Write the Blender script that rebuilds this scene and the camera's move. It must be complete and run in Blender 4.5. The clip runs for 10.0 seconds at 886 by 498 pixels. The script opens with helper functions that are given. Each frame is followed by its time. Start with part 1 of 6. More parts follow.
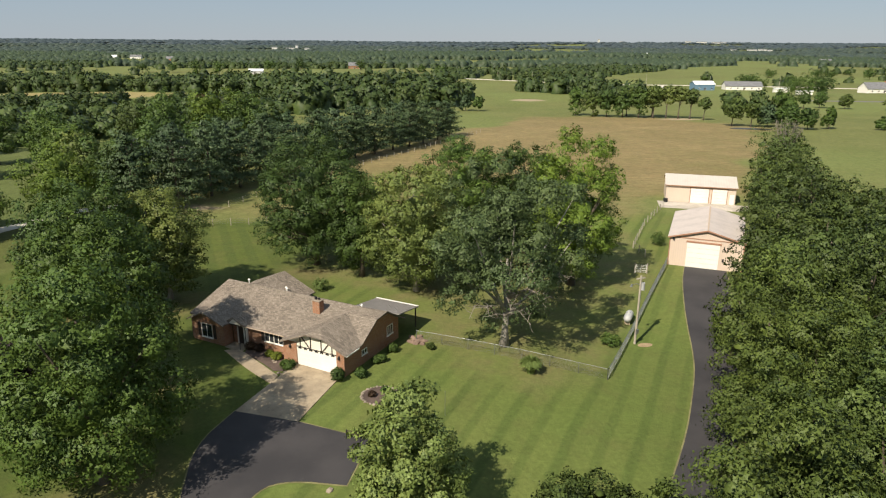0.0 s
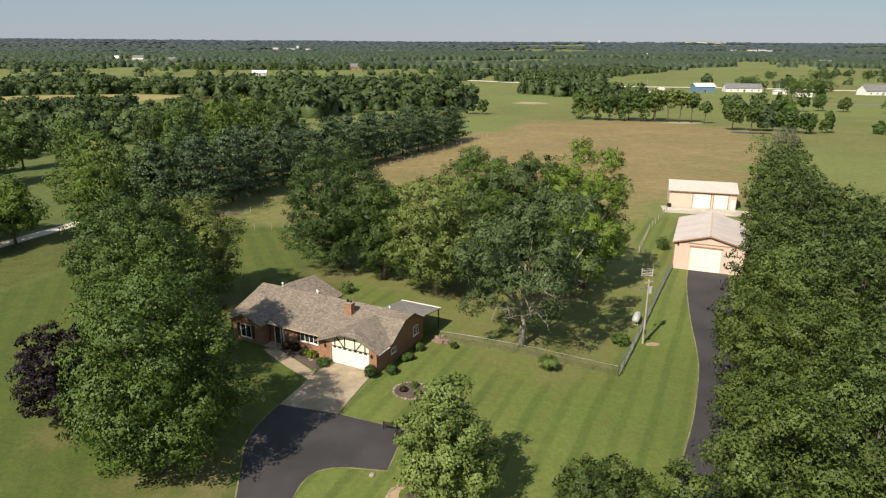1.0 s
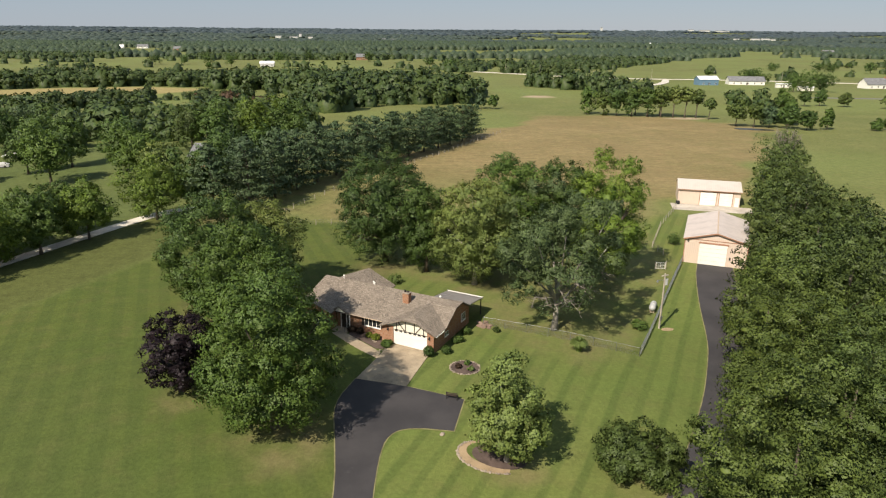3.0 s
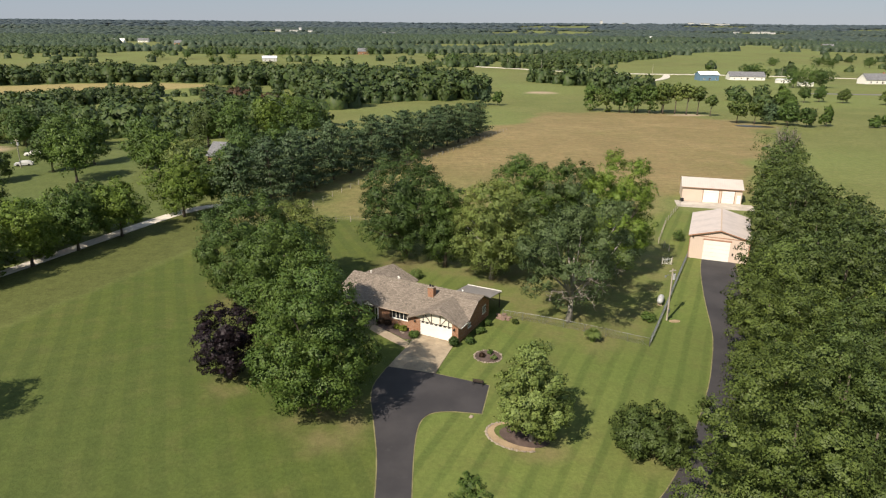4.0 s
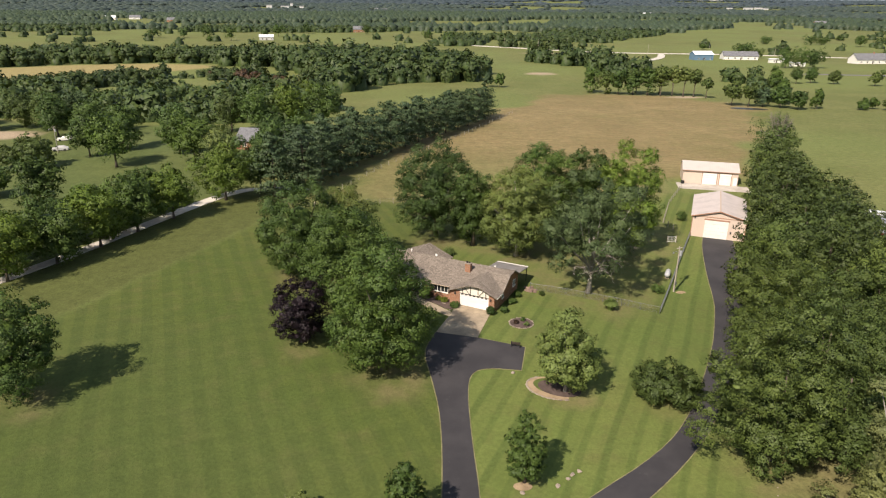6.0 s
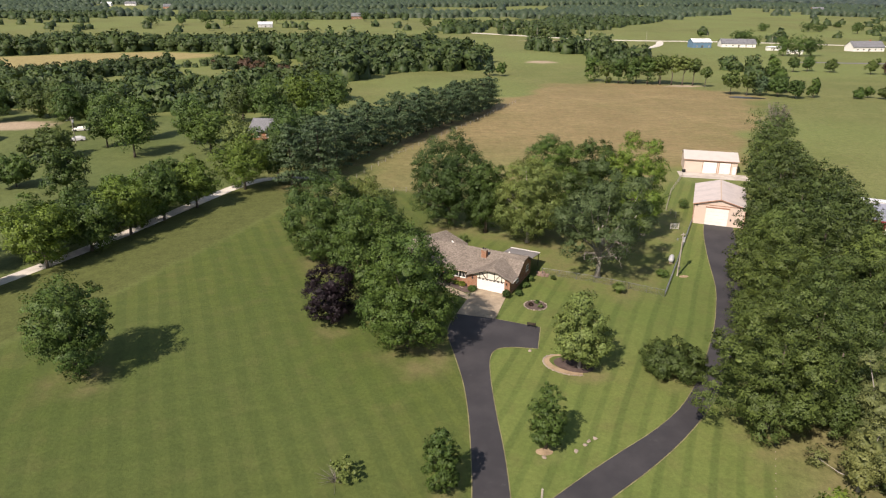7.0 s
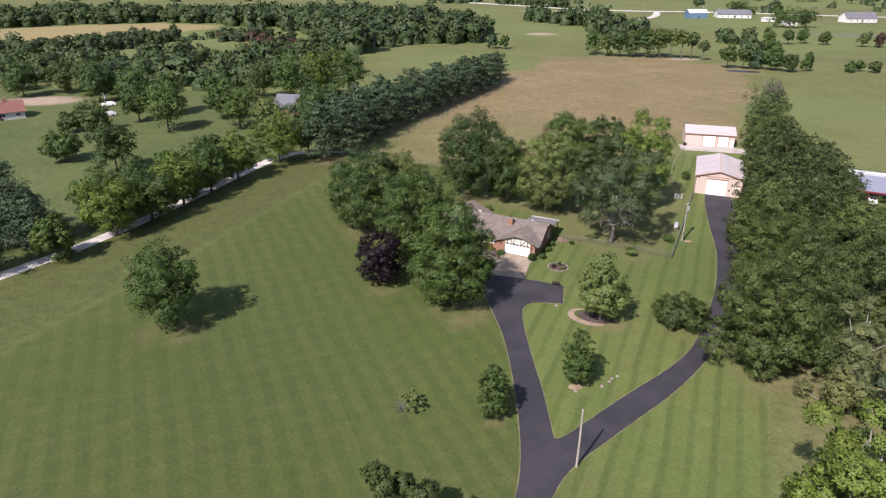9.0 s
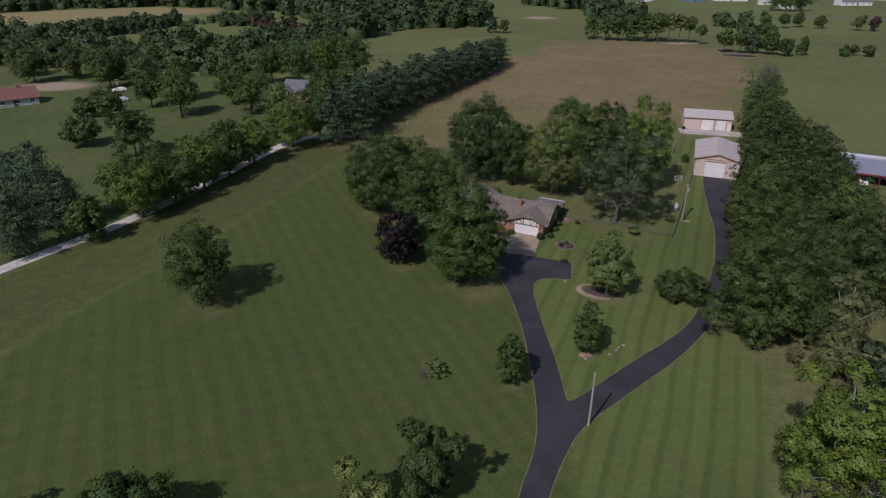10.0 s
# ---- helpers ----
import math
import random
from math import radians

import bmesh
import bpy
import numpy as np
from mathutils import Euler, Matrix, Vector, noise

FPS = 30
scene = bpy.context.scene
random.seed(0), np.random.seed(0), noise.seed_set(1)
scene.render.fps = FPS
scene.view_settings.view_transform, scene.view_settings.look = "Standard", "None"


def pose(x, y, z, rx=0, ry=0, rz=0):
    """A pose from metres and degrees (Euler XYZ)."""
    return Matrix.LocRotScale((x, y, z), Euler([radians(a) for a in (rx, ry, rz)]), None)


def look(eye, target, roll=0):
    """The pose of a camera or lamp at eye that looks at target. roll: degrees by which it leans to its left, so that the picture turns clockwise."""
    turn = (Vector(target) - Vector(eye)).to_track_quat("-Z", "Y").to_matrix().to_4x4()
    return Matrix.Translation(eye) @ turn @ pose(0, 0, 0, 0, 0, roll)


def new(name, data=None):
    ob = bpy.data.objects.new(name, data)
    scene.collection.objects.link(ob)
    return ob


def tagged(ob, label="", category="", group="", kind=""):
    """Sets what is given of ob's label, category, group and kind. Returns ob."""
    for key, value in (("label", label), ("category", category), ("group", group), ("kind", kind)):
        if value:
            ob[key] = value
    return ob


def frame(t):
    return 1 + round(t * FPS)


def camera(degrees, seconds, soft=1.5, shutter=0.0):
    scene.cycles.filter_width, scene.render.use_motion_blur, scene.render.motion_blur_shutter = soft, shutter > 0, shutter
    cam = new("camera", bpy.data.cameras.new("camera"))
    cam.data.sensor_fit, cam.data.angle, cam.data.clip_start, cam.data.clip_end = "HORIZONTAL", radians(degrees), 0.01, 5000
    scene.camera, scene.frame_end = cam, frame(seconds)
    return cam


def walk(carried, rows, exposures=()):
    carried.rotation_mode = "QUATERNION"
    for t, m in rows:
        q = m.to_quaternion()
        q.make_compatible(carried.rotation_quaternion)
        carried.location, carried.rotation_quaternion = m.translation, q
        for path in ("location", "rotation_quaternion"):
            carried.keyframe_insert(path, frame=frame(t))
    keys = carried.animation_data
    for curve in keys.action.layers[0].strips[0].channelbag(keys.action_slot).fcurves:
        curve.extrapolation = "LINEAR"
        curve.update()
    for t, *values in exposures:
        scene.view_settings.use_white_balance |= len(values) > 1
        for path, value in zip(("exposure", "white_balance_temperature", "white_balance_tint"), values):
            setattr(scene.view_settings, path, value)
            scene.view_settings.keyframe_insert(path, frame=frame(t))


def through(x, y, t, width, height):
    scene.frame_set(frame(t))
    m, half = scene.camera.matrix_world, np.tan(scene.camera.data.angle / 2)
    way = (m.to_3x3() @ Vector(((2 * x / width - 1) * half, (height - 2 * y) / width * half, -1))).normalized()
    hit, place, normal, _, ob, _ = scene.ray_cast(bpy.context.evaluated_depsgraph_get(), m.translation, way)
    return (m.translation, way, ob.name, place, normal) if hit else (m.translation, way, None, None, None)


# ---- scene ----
import itertools

# The camera: a drone that backs away to the south-west while it climbs and tilts down.
cam = camera(67.3, 10.0, 1.2)
PATH = [
    (0, (0.163, 0.956, 31.62), (0.166, 2.864, 31.021), 0.3),
    (0.5, (-1.12, -1.525, 32.829), (-1.117, 0.383, 32.23), 0.3),
    (1, (-2.438, -4.106, 33.976), (-2.435, -2.198, 33.376), 0.3),
    (1.5, (-3.828, -6.788, 35.129), (-3.826, -4.882, 34.522), 0.4),
    (2, (-5.247, -9.516, 36.367), (-5.245, -7.613, 35.751), 0.4),
    (2.5, (-6.748, -12.229, 37.449), (-6.746, -10.328, 36.826), 0.4),
    (3, (-8.272, -15.093, 38.649), (-8.271, -13.196, 38.016), 0.4),
    (4.5, (-13.305, -23.574, 42.206), (-13.297, -21.687, 41.543), 0.4),
    (5, (-15.04, -26.539, 43.34), (-15.025, -24.658, 42.662), 0.4),
    (5.5, (-16.783, -29.525, 44.509), (-16.761, -27.651, 43.813), 0.4),
    (7, (-22.286, -38.292, 47.924), (-22.247, -36.439, 47.172), 0.4),
    (7.5, (-24.114, -41.315, 49.051), (-24.069, -39.47, 48.282), 0.4),
    (8, (-26.104, -44.317, 50.23), (-26.053, -42.482, 49.437), 0.5),
    (8.5, (-27.943, -47.423, 51.521), (-27.888, -45.597, 50.705), 0.4),
    (9, (-29.875, -50.477, 52.606), (-29.813, -48.661, 51.771), 0.5),
    (9.5, (-31.615, -53.522, 53.614), (-31.548, -51.717, 52.756), 0.5),
    (10, (-33.535, -56.615, 54.629), (-33.459, -54.82, 53.75), 0.5),
]
GAIN = 0.48
FADE = [(0, GAIN, 6500, 10), (3, GAIN, 6480, 12), (5.5, GAIN, 6450, 16), (7, GAIN, 6350, 20), (8, GAIN, 6050, 24), (9, GAIN, 5650, 28), (9.4, GAIN, 5550, 29), (9.6, GAIN - 0.15, 5500, 29), (9.8, GAIN - 0.6, 5450, 29), (10, GAIN - 1.25, 5400, 29)]
walk(cam, [(t, look(eye, target, roll)) for t, eye, target, roll in PATH], FADE)

# ---- daylight ----
SUN_AZ, SUN_EL = math.atan2(-0.60, -0.80), radians(46)
world = bpy.data.worlds.new("sky")
scene.world = world
world.use_nodes = True
wn = world.node_tree.nodes
sky = wn.new("ShaderNodeTexSky")
sky.sky_type = "NISHITA"
sky.sun_disc = False
sky.sun_elevation, sky.sun_rotation = SUN_EL, SUN_AZ
sky.dust_density, sky.air_density, sky.ozone_density = 0.05, 1.0, 1.0
wn["Background"].inputs["Strength"].default_value = 0.067
# Summer haze evens out the sky towards a pale grey blue.
haze = wn.new("ShaderNodeMix")
haze.data_type = "RGBA"
haze.inputs[0].default_value, haze.inputs[7].default_value = 0.82, (3.5, 4.4, 5.5, 1.0)
world.node_tree.links.new(sky.outputs["Color"], haze.inputs[6])
world.node_tree.links.new(haze.outputs[2], wn["Background"].inputs["Color"])
sun = new("sun", bpy.data.lights.new("sun", "SUN"))
sun.data.energy, sun.data.angle, sun.data.color = 4.85, radians(0.6), (1.0, 0.91, 0.76)
sun.matrix_world = look((math.sin(SUN_AZ) * math.cos(SUN_EL) * 100, math.cos(SUN_AZ) * math.cos(SUN_EL) * 100, math.sin(SUN_EL) * 100), (0, 0, 0))


# ---- materials ----
class Nodes:
    """A node material: base colour, roughness and bump."""

    def __init__(self, name, rough=0.8, metal=0.0, spec=0.3):
        self.mat = bpy.data.materials.new(name)
        self.mat.use_nodes = True
        self.tree = self.mat.node_tree
        self.bsdf = self.tree.nodes["Principled BSDF"]
        self.bsdf.inputs["Roughness"].default_value = rough
        self.bsdf.inputs["Metallic"].default_value = metal
        self.bsdf.inputs["Specular IOR Level"].default_value = spec

    def node(self, kind, interpolation_type="", data_type="", blend_type="", operation="", attribute_name=""):
        n = self.tree.nodes.new("ShaderNode" + kind)
        if interpolation_type:
            n.interpolation_type = interpolation_type
        if data_type:
            n.data_type = data_type
        if blend_type:
            n.blend_type = blend_type
        if operation:
            n.operation = operation
        if attribute_name:
            n.attribute_name = attribute_name
        return n

    def link(self, a, b):
        self.tree.links.new(a, b)

    def coords(self, obj=False):
        if obj:
            return self.node("TexCoord").outputs["Object"]
        return self.node("NewGeometry").outputs["Position"]

    def noise(self, scale, detail=3.0, rough=0.55, where=None, stretch=None):
        n = self.node("TexNoise")
        n.inputs["Scale"].default_value, n.inputs["Detail"].default_value, n.inputs["Roughness"].default_value = scale, detail, rough
        src = where if where is not None else self.coords()
        if stretch:
            m = self.node("Mapping")
            m.inputs["Scale"].default_value = stretch
            self.link(src, m.inputs["Vector"])
            src = m.outputs["Vector"]
        self.link(src, n.inputs["Vector"])
        return n.outputs["Fac"]

    def ramp(self, fac, lo, hi, a=0.0, b=1.0):
        n = self.node("MapRange", interpolation_type="SMOOTHSTEP")
        for key, value in (("From Min", lo), ("From Max", hi), ("To Min", a), ("To Max", b)):
            n.inputs[key].default_value = value
        self.link(fac, n.inputs["Value"])
        return n.outputs["Result"]

    def mix(self, fac, a, b, mode="MIX"):
        n = self.node("Mix", data_type="RGBA", blend_type=mode)
        for key, value in ((0, fac), (6, a), (7, b)):
            if isinstance(value, (int, float)):
                n.inputs[key].default_value = value
            elif isinstance(value, tuple):
                n.inputs[key].default_value = (*value, 1.0)
            else:
                self.link(value, n.inputs[key])
        return n.outputs[2]

    def math(self, op, a, b=0.0, c=0.0):
        n = self.node("Math", operation=op)
        for key, value in enumerate((a, b, c)):
            if isinstance(value, (int, float)):
                n.inputs[key].default_value = value
            else:
                self.link(value, n.inputs[key])
        return n.outputs[0]

    def base(self, colour):
        if isinstance(colour, tuple):
            self.bsdf.inputs["Base Color"].default_value = (*colour, 1.0)
        else:
            self.link(colour, self.bsdf.inputs["Base Color"])
        return self

    def bump(self, height, depth=0.02, strength=0.6):
        n = self.node("Bump")
        n.inputs["Distance"].default_value, n.inputs["Strength"].default_value = depth, strength
        self.link(height, n.inputs["Height"])
        self.link(n.outputs["Normal"], self.bsdf.inputs["Normal"])
        return self


def plain(name, colour, rough=0.7, metal=0.0, vary=0.25, scale=3.0, spec=0.3):
    """A surface of one colour with stains at two scales."""
    m = Nodes(name, rough, metal, spec)
    dark = tuple(c * (1 - vary) for c in colour)
    light = tuple(min(1, c * (1 + vary * 0.5)) for c in colour)
    big = m.ramp(m.noise(scale * 0.25, 2), 0.3, 0.7)
    fine = m.ramp(m.noise(scale * 5, 4), 0.25, 0.75)
    both = m.math("ADD", m.math("MULTIPLY", big, 0.6), m.math("MULTIPLY", fine, 0.4))
    return m.base(m.mix(both, dark, light)).bump(fine, 0.01, 0.3).mat


def leaf_material(name, dark, light, through=0.10, tip=None, grain=4.5):
    """Foliage: each spray a little different, clumps lighter and darker, some light coming through."""
    dark, light = (0.62 * dark[0], 0.69 * dark[1], 0.72 * dark[2]), (0.90 * light[0], 0.98 * light[1], 1.0 * light[2])
    m = Nodes(name, 0.55, 0.0, 0.25)
    g = m.node("NewGeometry")
    own = m.node("ObjectInfo").outputs["Random"]
    clump = m.ramp(m.noise(0.8, 3, 0.6, g.outputs["Position"]), 0.34, 0.66)
    fac = m.math("ADD", m.math("MULTIPLY", g.outputs["Random Per Island"], 0.4), m.math("MULTIPLY", clump, 0.4))
    fac = m.math("ADD", fac, 0.1)
    colour = m.mix(fac, dark, light)
    if tip:
        colour = m.mix(m.math("MULTIPLY", m.ramp(m.noise(0.9, 2, 0.5, g.outputs["Position"]), 0.56, 0.72), 0.7), colour, tip)
    # Whole trees and stands differ a little in hue.
    stand = m.ramp(m.noise(0.055, 2, 0.5, g.outputs["Position"]), 0.38, 0.62)
    colour = m.mix(m.math("MULTIPLY", stand, 0.35), colour, m.mix(1.0, colour, (1.35, 1.15, 0.75), "MULTIPLY"))
    shade = m.math("ADD", m.math("MULTIPLY", own, 0.4), 0.8)
    grey = m.node("CombineColor")
    for key in ("Red", "Green", "Blue"):
        m.link(shade, grey.inputs[key])
    colour = m.mix(1.0, colour, grey.outputs["Color"], "MULTIPLY")
    fine = m.noise(grain, 3, 0.75, g.outputs["Position"])
    m.base(colour).bump(fine, 0.2 / grain, 0.5)
    lit = m.node("BsdfTranslucent")
    m.link(m.mix(1.0, colour, (1.3, 1.25, 0.6), "MULTIPLY"), lit.inputs["Color"])
    mixer = m.node("MixShader")
    mixer.inputs[0].default_value = through
    m.link(m.bsdf.outputs[0], mixer.inputs[1])
    m.link(lit.outputs[0], mixer.inputs[2])
    m.link(mixer.outputs[0], m.tree.nodes["Material Output"].inputs["Surface"])
    return m.mat


LEAF = {
    "oak": leaf_material("oak_leaves", (0.050, 0.074, 0.017), (0.124, 0.160, 0.038)),
    "oak_deep": leaf_material("deep_oak_leaves", (0.043, 0.064, 0.016), (0.108, 0.140, 0.034)),
    "locust": leaf_material("locust_leaves", (0.074, 0.110, 0.016), (0.184, 0.232, 0.036)),
    "oak_bright": leaf_material("sunny_oak_leaves", (0.056, 0.082, 0.018), (0.138, 0.176, 0.040)),
    "maple": leaf_material("maple_leaves", (0.045, 0.082, 0.016), (0.114, 0.166, 0.033)),
    "dark": leaf_material("dark_maple_leaves", (0.038, 0.070, 0.016), (0.094, 0.140, 0.030)),
    "bright": leaf_material("sycamore_leaves", (0.070, 0.116, 0.015), (0.172, 0.230, 0.034)),
    "light": leaf_material("light_leaves", (0.092, 0.122, 0.028), (0.196, 0.232, 0.060), tip=(0.175, 0.190, 0.054)),
    "silver": leaf_material("silver_leaves", (0.045, 0.070, 0.024), (0.118, 0.150, 0.058), 0.15),
    "purple": leaf_material("purple_leaves", (0.012, 0.007, 0.010), (0.032, 0.017, 0.022), 0.1),
    "pine": leaf_material("pine_needles", (0.044, 0.072, 0.032), (0.096, 0.138, 0.060), 0.08),
    "olive": leaf_material("thin_brownish_needles", (0.092, 0.108, 0.036), (0.200, 0.205, 0.072), 0.15),
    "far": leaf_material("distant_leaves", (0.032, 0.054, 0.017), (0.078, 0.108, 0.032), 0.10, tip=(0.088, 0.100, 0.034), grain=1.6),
    # Next three: distance haze mixed into the leaf colour, bluer the farther off.
    "mid": leaf_material("haze_tinted_field_leaves", (0.032, 0.047, 0.026), (0.058, 0.077, 0.040), 0.03, grain=0.6),
    "hazy": leaf_material("haze_tinted_remote_leaves", (0.042, 0.056, 0.044), (0.060, 0.076, 0.058), 0.03, grain=0.3),
    "remote": leaf_material("haze_tinted_horizon_leaves", (0.056, 0.072, 0.080), (0.070, 0.088, 0.096), 0.03, grain=0.15),
    "red": leaf_material("reddish_leaves", (0.060, 0.034, 0.022), (0.12, 0.070, 0.040), 0.12),
    "grass": leaf_material("ornamental_grass_blades", (0.13, 0.18, 0.045), (0.22, 0.27, 0.08), 0.2),
    "lime": leaf_material("yellow_green_leaves", (0.13, 0.16, 0.018), (0.25, 0.28, 0.04), 0.2),
    "bare": leaf_material("dead_twigs", (0.13, 0.105, 0.085), (0.23, 0.195, 0.16), 0.0),
}
BARK = plain("bark", (0.13, 0.105, 0.08), 0.9, 0, 0.5, 2.0)
DEAD_WOOD = plain("dead_grey_wood", (0.24, 0.21, 0.175), 0.9, 0, 0.4, 2.0)
PALE_BARK = plain("pale_bark", (0.34, 0.31, 0.27), 0.9, 0, 0.4, 2.0)


# ---- the lie of the land ----
def soft_step(a):
    a = np.clip(a, 0, 1)
    return a * a * (3 - 2 * a)


def land(x, y):
    """Height of the ground: a low rise with the house on it, falling to the road, and rolling country to the north."""
    x, y = np.asarray(x, float), np.asarray(y, float)
    z = -1.7 * soft_step((56 - y) / 45) * soft_step((x + 75) / 45)
    z = z - 1.5 * np.exp(-(((x - 24) / 14) ** 2) - ((y - 61) / 20) ** 2) - 0.6 * np.exp(-(((x - 2) / 15) ** 2) - ((y - 40) / 14) ** 2)
    z = z + 1.0 * soft_step((-x - 35) / 40) * soft_step((150 - y) / 80) * soft_step((y + 60) / 60)
    z = z + 2.5 * np.exp(-(((x + 75) / 50) ** 2) - ((y - 175) / 50) ** 2)
    z = z - 4.5 * soft_step((y - 190) / 240) - 4.5 * soft_step((y - 440) / 200) - 3 * soft_step((y - 700) / 700)
    far = soft_step((y - 900) / 900)
    z = z + far * 3.0 * np.sin(x / 310 + 1.0) * np.cos(y / 270) + 27 * soft_step((y - 2300) / 2300) + far * 2.5 * np.sin(x / 700 + y / 900)
    return z


def land_at(x, y):
    return float(land(x, y))


def inside(px, py, poly):
    """Which of the points lie in the polygon."""
    hit = np.zeros(np.shape(px), bool)
    for (xa, ya), (xb, yb) in zip(poly, poly[1:] + poly[:1]):
        if ya != yb:
            hit ^= ((ya > py) != (yb > py)) & (px < (xb - xa) * (py - ya) / (yb - ya) + xa)
    return hit


def edge_distance(px, py, poly):
    """Distance to the polygon's outline, positive inside."""
    far = np.full(np.shape(px), 1e9)
    for (xa, ya), (xb, yb) in zip(poly, poly[1:] + poly[:1]):
        dx, dy = xb - xa, yb - ya
        s = np.clip(((px - xa) * dx + (py - ya) * dy) / (dx * dx + dy * dy), 0, 1)
        far = np.minimum(far, np.hypot(px - xa - s * dx, py - ya - s * dy))
    return np.where(inside(px, py, poly), far, -far)


def mesh_from(name, verts, faces, mat=None, smooth=False, normals=None):
    me = bpy.data.meshes.new(name)
    verts, faces = np.asarray(verts, np.float32), np.asarray(faces, np.int32)
    me.vertices.add(len(verts))
    me.vertices.foreach_set("co", verts.ravel())
    n, k = faces.shape
    me.loops.add(n * k)
    me.loops.foreach_set("vertex_index", faces.ravel())
    me.polygons.add(n)
    me.polygons.foreach_set("loop_start", np.arange(0, n * k, k, dtype=np.int32))
    if smooth or normals is not None:
        me.polygons.foreach_set("use_smooth", np.ones(n, bool))
    me.update(calc_edges=True)
    if normals is not None:
        own = me.attributes.new("custom_normal", "FLOAT_VECTOR", "POINT")
        own.data.foreach_set("vector", np.asarray(normals, np.float32).ravel())
        me.update()
    if mat:
        me.materials.append(mat)
    return me


def lines_of(*runs):
    """Grid lines: runs of (from, to, step)."""
    out = []
    for a, b, step in runs:
        out += list(np.arange(a, b, step))
    return out


GX = np.array([-6000, -4000, -2800, -2000, -1500, -1150, -900, -700] + lines_of((-560, -320, 20), (-320, -110, 5), (-110, 96, 1.5), (96, 400, 5), (400, 800, 25)) + [800, 1000, 1300, 1700, 2300, 3200, 4400, 6000])
GY = np.array([-6000, -3000, -1500, -700, -350, -200, -130, -90, -60] + lines_of((-40, 136, 1.5), (136, 340, 3), (340, 700, 6), (700, 1100, 16), (1100, 2400, 50), (2400, 4800, 150)) + [4800, 5000, 5400, 6000])

LAWN = [(-97, 4), (-87.9, 28.3), (-79.6, 45.1), (-71.4, 61), (-62.9, 81.4), (-51.9, 108.8), (-40, 116), (-20, 117), (30, 122), (44, 127), (52, 112), (44, 96), (40, 72), (24, 40), (19, 24), (10.7, 9.7), (3, -9), (-10, -40), (-60, -40), (-90, -30)]
DRY = [(-44, 124), (-24, 117.5), (30, 123), (44, 140), (60, 141), (75, 160), (95, 200), (128, 267), (112, 300), (80, 318), (45, 318), (28, 287), (3, 240), (-12, 208), (-30, 172)]
TAN = [(-270, 330), (-248, 348), (-234, 379), (-200, 431), (-176, 462), (-185, 480), (-231, 496), (-288, 472), (-330, 440), (-400, 400), (-400, 330)]
ROUGH = [(-102, 4), (-92, 20), (-87.9, 28.3), (-79.6, 45.1), (-71.4, 61), (-62.9, 81.4), (-51.9, 108.8), (-49, 121), (-66, 120), (-72, 111), (-80, 92), (-90, 67), (-103, 45), (-130, 0)]
NEIGHBOUR = [(-104, 45), (-92, 67), (-82, 92), (-74, 111), (-66, 122), (-66, 165), (-90, 205), (-330, 240), (-330, 100), (-200, 20), (-130, 0)]
YARD = [(-3, 66), (17, 61.3), (33, 94), (33, 118), (-22, 116), (-14, 92), (-8, 80)]


def build_ground(trunks):
    xs, ys = np.meshgrid(GX, GY)
    px, py = xs.ravel(), ys.ravel()
    verts = np.stack([px, py, land(px, py)], 1)
    nx, ny = len(GX), len(GY)
    idx = np.arange(nx * ny).reshape(ny, nx)
    faces = np.stack([idx[:-1, :-1], idx[:-1, 1:], idx[1:, 1:], idx[1:, :-1]], -1).reshape(-1, 4)
    me = mesh_from("ground", verts, faces, GROUND, True)
    wob = 1.5 * np.sin(px * 0.21 + 0.4 * np.sin(py * 0.17)) + 1.2 * np.sin(py * 0.27 + 0.7 * np.sin(px * 0.13))
    lawn = soft_step(edge_distance(px, py, LAWN) / 2.0 + 0.5)
    dry = soft_step((edge_distance(px, py, DRY) + 2.0 * wob) / 9.0 + 0.5)
    dry = dry * (0.5 + 0.5 * soft_step((py + 0.35 * px - 128) / 60))
    tan = soft_step(edge_distance(px, py, TAN) / 8.0 + 0.5)
    worn = np.zeros(len(px))
    for x, y, r in trunks:
        near = np.hypot((px - x - 0.2 * r), (py - y + 0.25 * r)) / r
        worn = np.maximum(worn, 1 - soft_step((near - 0.35) / 0.75))
    worn = np.maximum(worn, 0.75 * soft_step(edge_distance(px, py, YARD) / 4.0 + 0.3))
    bare = np.zeros(len(px))
    for x, y, rx, ry in ((54, 431, 11, 7), (-166, 193, 14, 8), (-48, 125, 6, 1.6), (95, 660, 30, 4), (108, 307, 9, 4)):
        near = np.hypot((px - x) / rx, (py - y) / ry)
        bare = np.maximum(bare, 1 - soft_step((near - 0.7) / 0.5))
    cover = me.attributes.new("cover", "FLOAT_COLOR", "POINT")
    cover.data.foreach_set("color", np.stack([lawn, dry, tan, worn], 1).astype(np.float32).ravel())
    more = me.attributes.new("soil", "FLOAT_COLOR", "POINT")
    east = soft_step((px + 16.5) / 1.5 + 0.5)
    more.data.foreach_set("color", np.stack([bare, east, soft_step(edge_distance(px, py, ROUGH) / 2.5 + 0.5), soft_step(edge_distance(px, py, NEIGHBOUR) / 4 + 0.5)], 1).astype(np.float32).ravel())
    return tagged(new("ground", me), "gently rolling farmland with mown lawn, meadow and dry hayfield", "ground", kind="structure")


